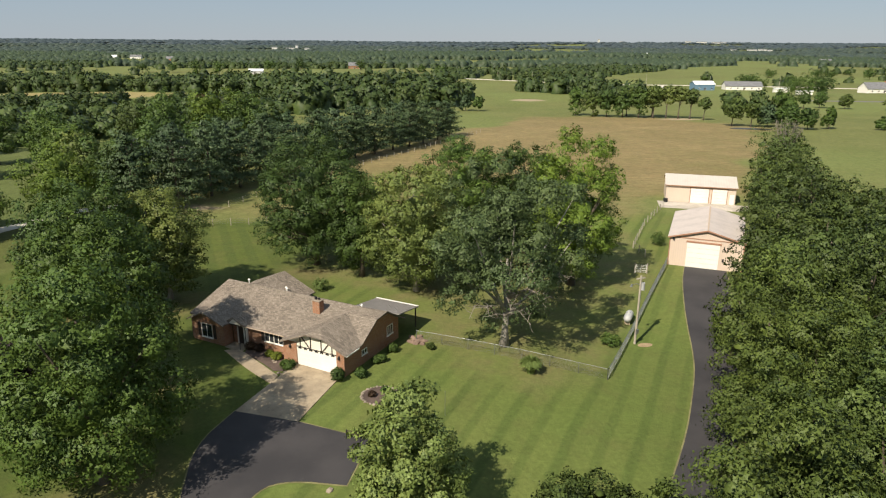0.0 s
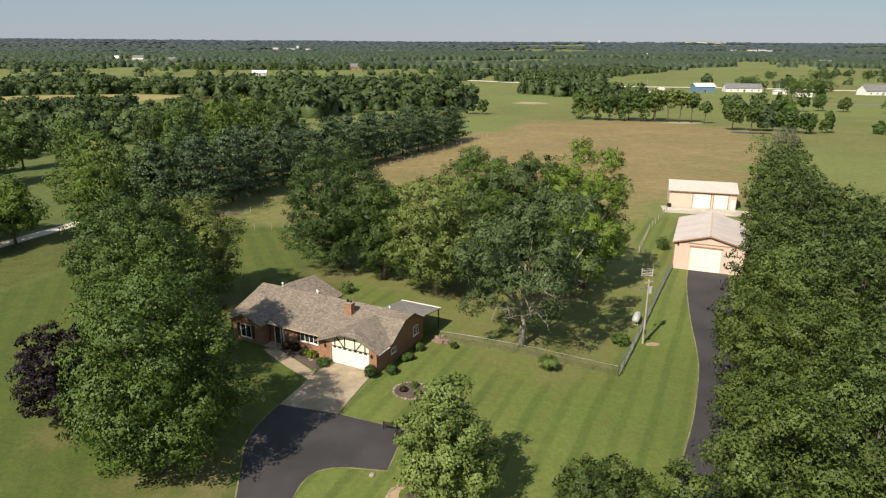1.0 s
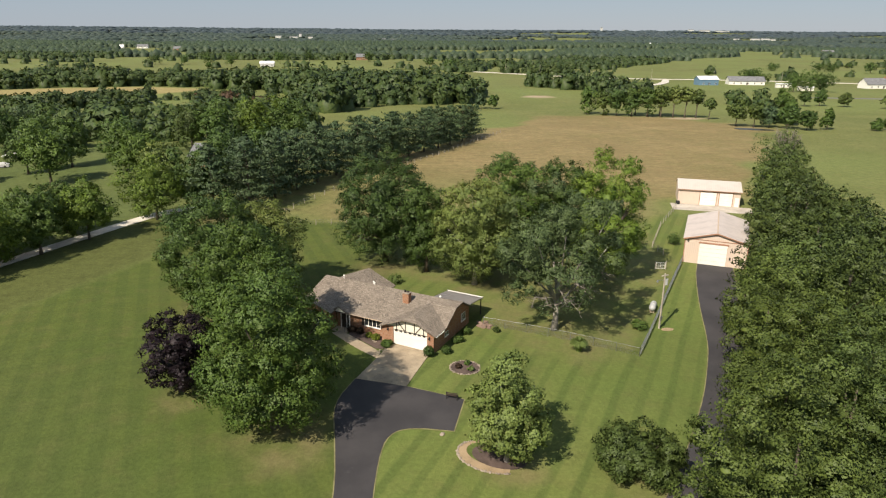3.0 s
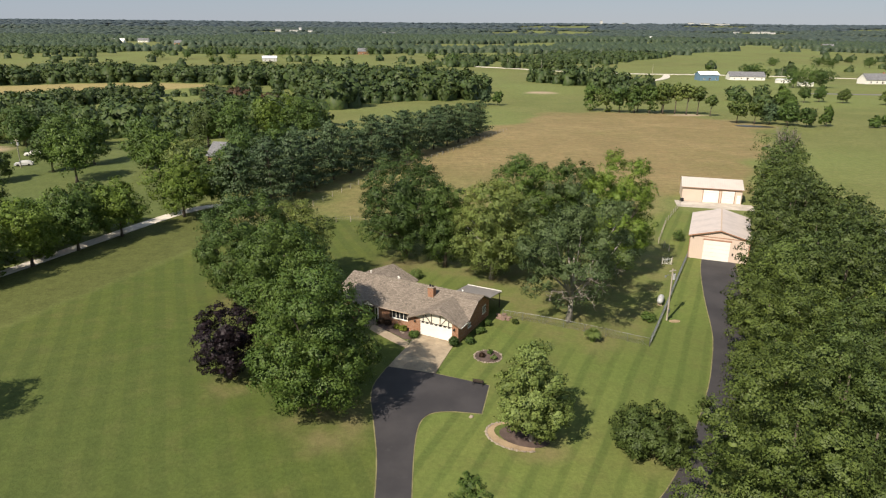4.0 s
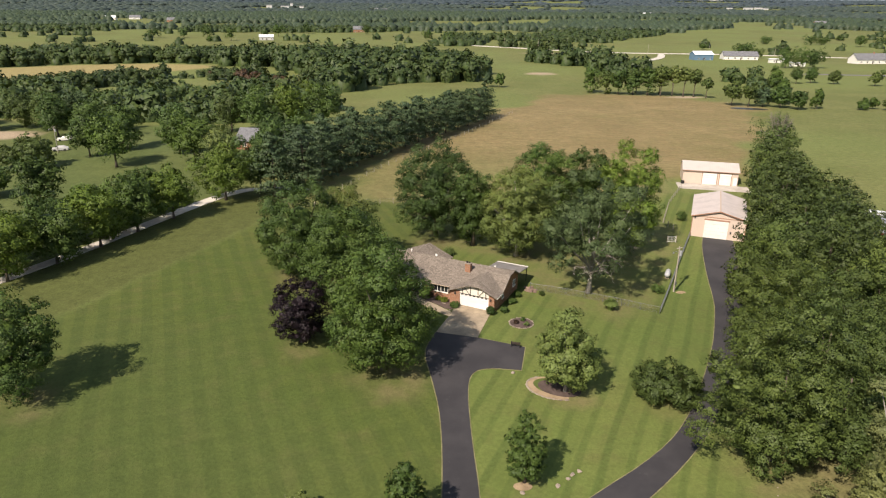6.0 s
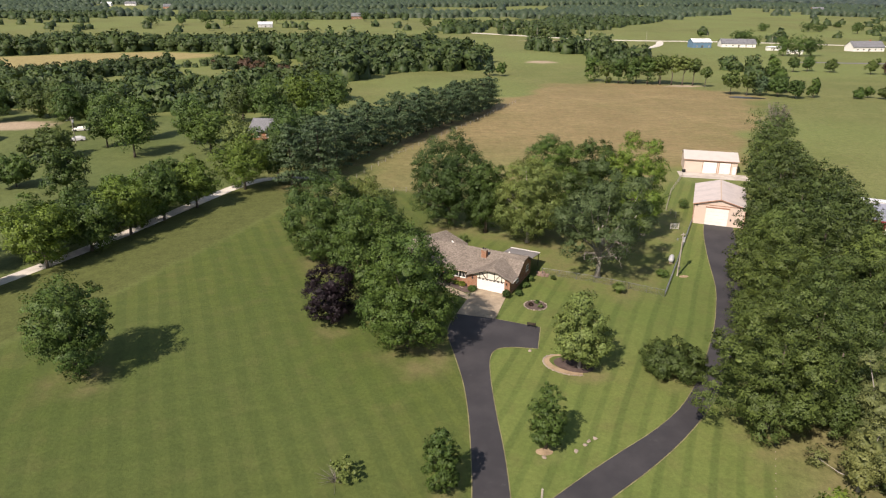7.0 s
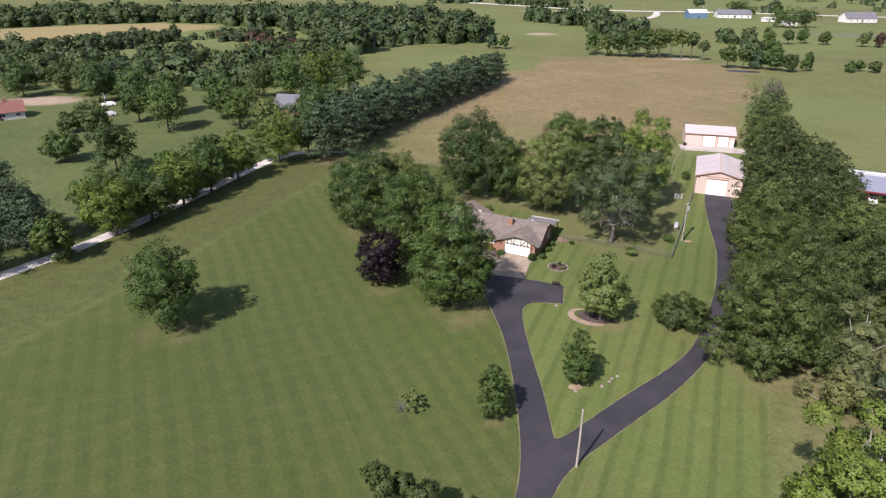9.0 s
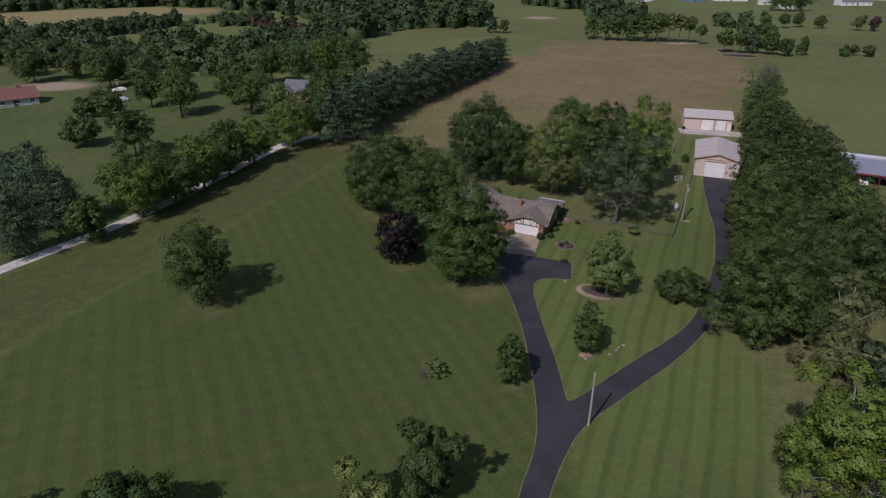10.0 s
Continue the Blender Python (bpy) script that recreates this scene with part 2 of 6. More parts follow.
def ground_material():
    m = Nodes("grassland", 0.9, 0, 0.15)
    pos = m.coords()
    cover, soil = m.node("Attribute", attribute_name="cover"), m.node("Attribute", attribute_name="soil")
    parts, more = m.node("SeparateColor"), m.node("SeparateColor")
    m.link(cover.outputs["Color"], parts.inputs[0])
    m.link(soil.outputs["Color"], more.inputs[0])
    sep = m.node("SeparateXYZ")
    m.link(pos, sep.inputs[0])
    huge, big, mid, fine = m.noise(0.006, 3, 0.6, pos), m.noise(0.035, 4, 0.6, pos), m.noise(0.25, 4, 0.6, pos), m.noise(2.2, 5, 0.7, pos)
    meadow = m.mix(m.ramp(big, 0.3, 0.7), (0.118, 0.133, 0.041), (0.155, 0.161, 0.056))
    meadow = m.mix(m.ramp(huge, 0.40, 0.64), meadow, (0.148, 0.174, 0.054))
    meadow = m.mix(m.math("MULTIPLY", m.ramp(mid, 0.5, 0.75), 0.35), meadow, (0.170, 0.150, 0.062))
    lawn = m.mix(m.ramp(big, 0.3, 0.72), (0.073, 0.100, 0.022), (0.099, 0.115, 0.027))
    # East lawn: own grass tone plus sun-angle mowing sheen, both put into the colour.
    east_sheen_tone = m.mix(m.ramp(big, 0.3, 0.72), (0.112, 0.149, 0.036), (0.150, 0.167, 0.046))
    lawn = m.mix(more.outputs[1], lawn, east_sheen_tone)
    lawn = m.mix(m.math("MULTIPLY", m.ramp(mid, 0.45, 0.72), 0.38), lawn, (0.132, 0.118, 0.044))
    lawn = m.mix(m.math("MULTIPLY", m.ramp(m.noise(0.017, 3, 0.6, pos), 0.42, 0.66), 0.5), lawn, (0.070, 0.096, 0.027))
    # Mowing stripes: each pass leans the blades one way or the other.
    def stripes(dx, dy, width, seed, lo=-0.3, hi=0.3):
        across = m.math("ADD", m.math("MULTIPLY", sep.outputs[0], dx), m.math("MULTIPLY", sep.outputs[1], dy))
        across = m.math("ADD", across, m.math("MULTIPLY", m.noise(0.05, 1, 0.5, pos), 1.2))
        wave = m.math("SINE", m.math("ADD", m.math("MULTIPLY", across, math.pi / width), seed))
        return m.ramp(wave, lo, hi)
    west = m.math("ADD", m.math("MULTIPLY", stripes(0.93, 0.37, 1.5, 0.0), 0.66), m.math("MULTIPLY", stripes(-0.42, 0.91, 1.6, 1.0), 0.26))
    east = m.math("ADD", m.math("MULTIPLY", stripes(0.91, -0.42, 1.36, 0.6, 0.2, 0.85), 0.7), m.math("MULTIPLY", stripes(0.91, -0.42, 2.72, 0.2), 0.22))
    lean = m.node("Mix", data_type="FLOAT")
    m.link(more.outputs[1], lean.inputs[0]), m.link(west, lean.inputs[2]), m.link(east, lean.inputs[3])
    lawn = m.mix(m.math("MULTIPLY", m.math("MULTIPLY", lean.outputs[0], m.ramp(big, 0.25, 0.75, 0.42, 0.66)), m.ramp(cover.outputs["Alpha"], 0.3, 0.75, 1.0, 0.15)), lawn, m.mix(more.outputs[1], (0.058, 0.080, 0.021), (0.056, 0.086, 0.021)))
    hay = m.mix(m.ramp(big, 0.3, 0.7), (0.205, 0.160, 0.072), (0.265, 0.205, 0.096))
    hay = m.mix(m.math("MULTIPLY", m.ramp(m.noise(0.018, 4, 0.65, pos), 0.46, 0.68), 0.75), hay, (0.165, 0.148, 0.056))
    hay = m.mix(m.math("MULTIPLY", m.ramp(mid, 0.4, 0.7), 0.4), hay, (0.235, 0.155, 0.078))
    hay = m.mix(m.math("MULTIPLY", m.ramp(m.noise(0.42, 6, 0.75, pos, (0.35, 1.6, 1)), 0.46, 0.6), 0.6), hay, (0.150, 0.125, 0.055))
    straw = m.mix(m.ramp(mid, 0.3, 0.7), (0.26, 0.21, 0.085), (0.30, 0.25, 0.11))
    meadow = m.mix(m.math("MULTIPLY", more.outputs[2], 0.85), meadow, (0.078, 0.088, 0.025))
    meadow = m.mix(m.math("MULTIPLY", soil.outputs["Alpha"], 0.9), meadow, m.mix(m.ramp(big, 0.3, 0.7), (0.076, 0.100, 0.030), (0.104, 0.124, 0.040)))
    colour = m.mix(parts.outputs[0], meadow, lawn)
    colour = m.mix(parts.outputs[1], colour, hay)
    colour = m.mix(parts.outputs[2], colour, straw)
    thin = m.math("MULTIPLY", cover.outputs["Alpha"], m.ramp(m.math("ADD", mid, m.math("MULTIPLY", big, 0.5)), 0.5, 0.95, 0.12, 0.65))
    colour = m.mix(thin, colour, (0.185, 0.148, 0.074))
    colour = m.mix(more.outputs[0], colour, (0.36, 0.28, 0.19))
    value = m.math("MULTIPLY", m.ramp(fine, 0.2, 0.8, 0.86, 1.12), m.math("ADD", 1.0, m.math("MULTIPLY", m.ramp(m.noise(0.55, 6, 0.78, pos), 0.3, 0.7, -0.18, 0.17), m.ramp(parts.outputs[0], 0.0, 1.0, 1.0, 0.35))))
    grey = m.node("CombineColor")
    for key in ("Red", "Green", "Blue"):
        m.link(value, grey.inputs[key])
    colour = m.mix(1.0, colour, grey.outputs["Color"], "MULTIPLY")
    return m.base(colour).bump(fine, 0.12, 0.7).mat


GROUND = ground_material()


# ---- helpers for things ----
def part(name, bm, material, parent, label="", smooth=False):
    """One mesh under a thing or a part."""
    me = bpy.data.meshes.new(name)
    bm.to_mesh(me)
    bm.free()
    if smooth:
        for p in me.polygons:
            p.use_smooth = True
    me.materials.append(material)
    ob = new(name, me)
    ob.parent = parent
    return tagged(ob, label) if label else ob


def linked(name, me, parent, label=""):
    ob = new(name, me)
    ob.parent = parent
    return tagged(ob, label) if label else ob


def thing(name, m, label, category, group="", kind=""):
    ob = new(name)
    ob.matrix_world = m
    ob.empty_display_size = 0.2
    return tagged(ob, label, category, group, kind)


def box(x0, x1, y0, y1, z0, z1, bevel=0.0, bm=None):
    bm = bm or bmesh.new()
    made = bmesh.ops.create_cube(bm, size=1.0, matrix=Matrix.LocRotScale(((x0 + x1) / 2, (y0 + y1) / 2, (z0 + z1) / 2), None, (x1 - x0, y1 - y0, z1 - z0)))
    if bevel:
        edges = list({e for v in made["verts"] for e in v.link_edges})
        bmesh.ops.bevel(bm, geom=edges, offset=bevel, segments=1, affect="EDGES")
    return bm


def rod(points, radius, bm=None, sides=8, tip=None):
    """A round bar along the points, tapering to tip."""
    bm = bm or bmesh.new()
    pts = [Vector(p) for p in points]
    tip = radius if tip is None else tip
    rings = []
    for n, p in enumerate(pts):
        along = (pts[min(n + 1, len(pts) - 1)] - pts[max(n - 1, 0)]).normalized()
        side = along.orthogonal().normalized() if not rings else (last - along * last.dot(along)).normalized()
        last, other = side, along.cross(side)
        r = radius + (tip - radius) * n / (len(pts) - 1)
        rings.append([bm.verts.new(p + r * (side * math.cos(a) + other * math.sin(a))) for a in np.linspace(0, 2 * math.pi, sides, endpoint=False)])
    for a, b in zip(rings, rings[1:]):
        for n in range(sides):
            bm.faces.new((a[n], a[(n + 1) % sides], b[(n + 1) % sides], b[n]))
    bm.faces.new(rings[0][::-1])
    bm.faces.new(rings[-1])
    return bm


def slab(outline, z0, z1, bm=None):
    """An upright prism over an outline (anticlockwise)."""
    bm = bm or bmesh.new()
    low = [bm.verts.new((x, y, z0)) for x, y in outline]
    high = [bm.verts.new((x, y, z1)) for x, y in outline]
    bm.faces.new(low[::-1])
    bm.faces.new(high)
    for n in range(len(low)):
        k = (n + 1) % len(low)
        bm.faces.new((low[n], low[k], high[k], high[n]))
    return bm


# ---- trees ----
def unit(v):
    return v / np.maximum(np.linalg.norm(v, axis=-1, keepdims=True), 1e-6)


def sprays(points, normals, size, rng, lean=0.34, long=1.3):
    """Leaf sprays: one small bent quad at each point, facing roughly along its normal."""
    n = len(points)
    nor = unit(normals + lean * rng.normal(size=(n, 3)))
    side = unit(np.cross(nor, rng.normal(size=(n, 3))))
    up = np.cross(nor, side)
    s = (size * rng.uniform(0.6, 1.25, n))[:, None]
    a = points - side * s * 0.5
    b = points - up * s * 0.5 * long + nor * s * 0.1
    c = points + side * s * 0.5
    d = points + up * s * 0.5 * long - nor * s * 0.12
    verts = np.stack([a, b, c, d], 1).reshape(-1, 3)
    return verts


def tri_sprays(points, normals, size, rng, lean=0.42):
    """Finer leaf sprays: one small uneven triangle at each point."""
    n = len(points)
    nor = unit(normals + lean * rng.normal(size=(n, 3)))
    side = unit(np.cross(nor, rng.normal(size=(n, 3))))
    up = np.cross(nor, side)
    s = (size * rng.uniform(0.6, 1.3, n))[:, None]
    k = rng.uniform(-0.35, 0.35, n)[:, None]
    return np.stack([points - side * s * 0.55 - up * s * 0.4, points + side * s * 0.55 - up * s * 0.4, points + side * s * k + up * s * 0.8], 1).reshape(-1, 3)


def tris(count):
    return np.arange(count * 3).reshape(-1, 3)


def quads(count):
    return np.arange(count * 4).reshape(-1, 4)


def even_directions(rng, n):
    """Directions spread evenly over a sphere, a little shaken."""
    k = np.arange(n) + 0.5
    z, ang = 1 - 2 * k / n, math.pi * (1 + 5**0.5) * k + rng.uniform(0, 6)
    flat = np.sqrt(1 - z * z)
    d = np.stack([flat * np.cos(ang), flat * np.sin(ang), z], 1)
    return unit(d + rng.normal(size=(n, 3)) * 0.22 / math.sqrt(n / 12))


def crown_points(rng, h, r, base, clumps, per, shape, ragged=0.25, flat=0.75):
    """A crown of boughs: each bough carries leaf clumps on its outer side; points and normals lie over each clump."""
    tall = h - base
    waist = {"dome": 0.36, "egg": 0.40}.get(shape, 0.46)
    mid = np.array([0, 0, base + waist * tall])
    boughs = max(12, clumps // (7 if ragged < 0.05 else 12))
    shell = int(boughs * 0.88)
    d = np.concatenate([even_directions(rng, shell), unit(rng.normal(size=(boughs - shell, 3)) + np.array([0, 0, 0.5]))])
    wide = np.ones(boughs)
    if shape == "egg":
        wide = np.where(d[:, 2] > 0, 1 - 0.26 * d[:, 2] ** 1.5, 1.0)
    ang = np.arctan2(d[:, 1], d[:, 0])
    lobes = 1 + ragged * (0.45 * np.sin(3 * ang + 2 * d[:, 2] + rng.uniform(0, 6)) + 0.4 * np.sin(5 * ang - 4 * d[:, 2] + rng.uniform(0, 6)) + 0.4 * rng.normal(size=boughs))
    girth = math.sqrt((r * r + r * tall) / 3)
    big = (0.53 - 0.35 * ragged) * math.sqrt(4 * math.pi / shell) * girth * rng.uniform(0.8, 1.2, boughs)
    rise = np.abs(d[:, 2])
    wide = wide * (1 - rise**2.5) ** 0.45 / np.sqrt(np.maximum(1 - rise**2, 1e-4))
    skin = np.stack([d[:, 0] * r * wide, d[:, 1] * r * wide, d[:, 2] * np.where(d[:, 2] > 0, (1 - waist) * tall, waist * tall)], 1)
    inset = rng.uniform(0.90 - 0.7 * ragged, 1.0 + 0.25 * ragged, boughs) - 0.8 * big / np.linalg.norm(skin, axis=1)
    inset = np.where(np.arange(boughs) < shell, np.maximum(inset, 0.3), rng.uniform(0.15, 0.45, boughs))
    mids = mid + skin * (inset * lobes)[:, None]
    mids[:, 2] = np.maximum(mids[:, 2], base + 0.3 * big)
    out = unit(mids - mid + np.array([0, 0, 0.25 * tall]))
    # Leaf clumps over the outer and upper side of each bough.
    each = max(3, round(clumps / boughs))
    who = np.repeat(np.arange(boughs), each)
    n = len(who)
    side = []
    for k in range(boughs):
        ways = even_directions(rng, each * 6 // 5 + 1)
        ways[0] = unit(rng.normal(size=3) * 0.3 + np.array([0, 0, 1.0]))
        side.append(ways[np.argsort(-(ways @ (out[k] + np.array([0, 0, 0.25]))))[:each]])
    side = np.concatenate(side)
    cr = big[who] * rng.uniform(0.28, 0.42, n)
    centres = mids[who] + side * (big[who] * rng.uniform(0.6, 0.95, n))[:, None] * np.array([1, 1, 0.9])
    centres[:, 2] = np.maximum(centres[:, 2], base + 0.25 * cr)
    # Leaves: a flattened, frayed cushion for each clump, drooping at its rim.
    w = np.repeat(np.arange(n), per)
    k = len(w)
    dd = unit(rng.normal(size=(k, 3)) + np.array([0, 0, 0.25]))
    reach = rng.uniform(0.05, 1.0, k) ** 0.42 * (1 + 0.16 * rng.normal(size=k))
    pts = centres[w] + dd * (cr[w] * reach)[:, None] * np.array([1.12, 1.12, flat])
    pts[:, 2] -= 0.25 * cr[w] * (dd[:, 0] ** 2 + dd[:, 1] ** 2)
    tall, spread = np.percentile(pts[:, 2], 99.5), np.percentile(np.hypot(pts[:, 0], pts[:, 1]), 97.5)
    for some in (pts, centres, mids):
        some[:, :2] *= r / spread
        some[:, 2] = base + (some[:, 2] - base) * (h - base) / (tall - base)
    pts[:, 2] = np.maximum(pts[:, 2], 0.2)
    soft = unit(0.5 * dd + 1.0 * side[w] + 0.3 * out[who][w] + np.array([0, 0, 0.1]) + 0.3 * rng.normal(size=(k, 3)))
    return mids, pts, unit(dd + 0.3 * out[who][w] + np.array([0, 0, 0.5])), soft, big


ICO_VERTS = np.array([(a, b * 1.618, 0) for a in (-1, 1) for b in (-1, 1)] + [(0, a, b * 1.618) for a in (-1, 1) for b in (-1, 1)] + [(b * 1.618, 0, a) for a in (-1, 1) for b in (-1, 1)]) / 1.902


def hull_faces(v):
    """The triangles of a regular icosahedron, facing out."""
    out = []
    for a, b, c in itertools.combinations(range(12), 3):
        if all(math.dist(v[i], v[j]) < 1.1 for i, j in ((a, b), (b, c), (a, c))):
            out.append((a, b, c) if np.dot(np.cross(v[b] - v[a], v[c] - v[a]), v[a]) > 0 else (a, c, b))
    return np.array(out)


ICO_FACES = hull_faces(ICO_VERTS)


def clump_cores(centres, cr, rng, mid):
    """The dense inside of each leaf clump: an uneven small lump."""
    n = len(centres)
    v = ICO_VERTS[None] * rng.uniform(0.62, 1.0, (n, 12, 1)) * cr[:, None, None] * np.array([1.0, 1.0, 0.66])
    own = unit(v + np.zeros((n, 12, 3)))
    v = v + centres[:, None]
    soft = unit(own + 0.85 * unit(v - mid) + np.array([0, 0, 0.2]))
    faces = (ICO_FACES[None] + (np.arange(n) * 12)[:, None, None]).reshape(-1, 3)
    return v.reshape(-1, 3), faces, soft.reshape(-1, 3)


def stem(t, top, lean):
    return Vector((lean * t * t + 0.12 * math.sin(3 * t), 0.1 * math.sin(4 * t + 1), -0.35 + (top + 0.35) * t))


def add_wood(root, rng, h, r, centres, mat, girth, limbs=6, lean=0.0, seen=0.75, twigs=0):
    """A tapered, slightly crooked trunk with limbs that reach into the crown."""
    top = h * seen
    bm = rod([stem(t, top, lean) for t in np.linspace(0, 1, 7)], girth, None, 8, girth * 0.25)
    for v in bm.verts:
        if v.co.z < 0.2:
            v.co.x, v.co.y = v.co.x * 1.5, v.co.y * 1.5
    part("trunk", bm, mat, root, "", True)
    for k in rng.permutation(len(centres))[:limbs]:
        end = Vector(centres[k])
        t = float(np.clip(0.15 + 0.65 * (end.z / h) * rng.uniform(0.5, 0.9), 0.15, 0.9))
        start = stem(t, top, lean)
        mid = start.lerp(end, 0.5) + Vector((0, 0, -0.06 * r))
        bm = rod([start, mid, end], girth * 0.42, None, 5, girth * 0.1)
        for _ in range(twigs):
            s = start.lerp(end, rng.uniform(0.4, 0.95))
            rod([s, s + Vector(rng.normal(size=3) * 0.13 * r)], girth * 0.14, bm, 4, girth * 0.04)
        part("limb", bm, mat, root)


def make_tree(name, x, y, h, r, leaf, label, category="tree", shape="round", base=None, clumps=90, per=80, size=0.42, ragged=0.25, girth=None, bark=None, group="", turn=0.0, limbs=5, lean=0.0, seed=0, seen=0.75, twigs=0, bald=None, dense=0.3, flat=0.75, crest=0):
    rng = np.random.default_rng(seed + int(1000 + x * 7 + y * 13) % 100000)
    base = 0.12 * h if base is None else base
    root = thing(name, pose(x, y, land_at(x, y), 0, 0, turn), label, category, group)
    centres, pts, nor, soft, cr = crown_points(rng, h, r, base, clumps, per, shape, ragged, flat)
    full = np.ones(len(centres), bool)
    if bald:
        open_side = (pts[:, 2] < bald[2] * h) & (pts[:, 0] * bald[0] + pts[:, 1] * bald[1] > 0.15 * r) & (rng.random(len(pts)) > 0.12)
        pts, nor, soft = pts[~open_side], nor[~open_side], soft[~open_side]
        full = ~((centres[:, 2] < (bald[2] + 0.05) * h) & (centres[:, 0] * bald[0] + centres[:, 1] * bald[1] > 0.1 * r))
    v = tri_sprays(pts, soft, size, rng)
    core, core_faces, core_soft = clump_cores(centres[full] - np.array([0, 0, 0.25]) * cr[full][:, None], cr[full] * dense, rng, np.array([0, 0, 0.45 * h]))
    if shape != "dome" and not bald:
        # Unseen lumps, added inside to block sunlight and darken the crown's gaps.
        blockers = np.array([(0, 0, base + f * (h - base)) for f in (0.3, 0.5, 0.68)])
        blocker, blocker_faces, blocker_soft = clump_cores(blockers, min(r, 0.45 * (h - base)) * np.array([0.44, 0.46, 0.34]), rng, np.array([0, 0, 0.45 * h]))
        core_faces = np.concatenate([core_faces, blocker_faces + len(core)])
        core, core_soft = np.concatenate([core, blocker]), np.concatenate([core_soft, blocker_soft])
    faces = np.concatenate([tris(len(pts)), core_faces + len(v)])
    linked("crown", mesh_from("crown", np.concatenate([v, core]), faces, LEAF[leaf], normals=np.concatenate([np.repeat(soft, 3, 0), core_soft])), root)
    add_wood(root, rng, h, r, centres, bark or BARK, girth or 0.022 * h, limbs, lean, seen, twigs)
    for _ in range(crest):
        ang, far, top = rng.uniform(0, 2 * math.pi), r * rng.uniform(0.15, 0.6), h * rng.uniform(0.85, 1.04)
        end = Vector((far * math.cos(ang), far * math.sin(ang), top))
        start = Vector((0.3 * end.x, 0.3 * end.y, 0.5 * h))
        bm = rod([start, start.lerp(end, 0.5) + Vector(rng.normal(size=3) * 0.04 * r), end], 0.11, None, 5, 0.03)
        for _ in range(5):
            s = start.lerp(end, rng.uniform(0.5, 1.0))
            rod([s, s + Vector(rng.normal(size=3) * 0.12 * r)], 0.045, bm, 4, 0.015)
        part("limb", bm, DEAD_WOOD, root, "bare grey dead limb")
    return root


def pine_points(rng, h, r, tiers, arms, per):
    """Flat plates of needle tufts on long, nearly level arms with gaps between the tiers."""
    pts, nor, tips = [], [], []
    for k in range(tiers):
        t = k / (tiers - 1)
        z = h * (0.12 + 0.80 * t ** 0.9)
        reach = r * (1 - t**2.0) ** 0.7 * (0.85 if k == 0 else 1) * rng.uniform(0.85, 1.15) + 0.6
        many = arms if t < 0.75 else max(3, arms - 3)
        for a in range(many):
            ang = 2 * math.pi * (a + rng.random() * 0.7) / many + 1.9 * k
            long = reach * rng.uniform(0.55, 1.2)
            out = np.array([math.cos(ang), math.sin(ang), 0])
            across = np.array([-out[1], out[0], 0])
            rise = rng.uniform(0.02, 0.22) + 0.5 * t * t
            zz = z + rng.normal() * 0.25
            tufts = 6
            for j in range(tufts):
                s = 0.28 + 0.75 * (j + rng.random()) / tufts
                mid = out * long * s + across * rng.normal() * 0.2 * long * (1.1 - 0.5 * s) + np.array([0, 0, zz + rise * long * s + 0.12 * rng.normal()])
                m = per // tufts
                d = rng.normal(size=(m, 3)) * np.array([0.42, 0.42, 0.17]) * (0.6 + 0.14 * reach)
                d[:, 2] += 0.10
                pts.append(mid + d)
                nor.append(unit(d * np.array([1, 1, 1.4]) + np.array([0, 0, 0.55]) + 0.25 * out))
            tips.append(np.array([out[0] * long * 0.8, out[1] * long * 0.8, zz + rise * long * 0.7]))
    return np.array(tips), np.concatenate(pts), np.concatenate(nor)


def make_pine(name, x, y, h, r, label, leaf="pine", category="tree", tiers=10, arms=7, per=30, size=0.5, group="", seed=0):
    rng = np.random.default_rng(seed + int(2000 + x * 7 + y * 13) % 100000)
    root = thing(name, pose(x, y, land_at(x, y)), label, category, group)
    tips, pts, nor = pine_points(rng, h, r, tiers, arms, per)
    out = unit(pts * np.array([1, 1, 0]))
    soft = unit(0.45 * out + np.array([0, 0, 0.25]) + 0.9 * unit(nor) + 0.35 * rng.normal(size=pts.shape))
    linked("crown", mesh_from("crown", tri_sprays(pts, soft, size, rng, 0.42), tris(len(pts)), LEAF[leaf], normals=np.repeat(soft, 3, 0)), root)
    add_wood(root, rng, h, r, tips, BARK, 0.016 * h, 4, 0, 0.95)
    return root


def mounds(spots, rng, rings=3, sides=7):
    """Small uneven mounds, one for each spot: points and triangles."""
    spots = np.array(spots)
    n = len(spots)
    t = np.repeat(np.linspace(0, 1, rings, endpoint=False), sides)
    a = np.tile(np.linspace(0, 2 * math.pi, sides, endpoint=False), rings) + t * 1.3
    k = rings * sides + 1
    wide = np.append(np.sqrt(1 - (t * 0.97) ** 2.2), 0.0)[None] * rng.uniform(0.72, 1.25, (n, k))
    tall = np.append(t, 1.0)[None] * rng.uniform(0.8, 1.12, (n, k))
    a = np.append(a, 0.0)[None] + rng.uniform(0, 6, n)[:, None]
    v = np.stack([spots[:, 0, None] + spots[:, 4, None] * wide * np.cos(a), spots[:, 1, None] + spots[:, 4, None] * wide * np.sin(a), spots[:, 2, None] + spots[:, 3, None] * tall], -1)
    f = []
    for r in range(rings):
        for s in range(sides):
            p, q = r * sides + s, r * sides + (s + 1) % sides
            if r < rings - 1:
                f += [(p, q, q + sides), (p, q + sides, p + sides)]
            else:
                f.append((p, q, k - 1))
    return v.reshape(-1, 3), (np.array(f)[None] + (np.arange(n) * k)[:, None, None]).reshape(-1, 3)


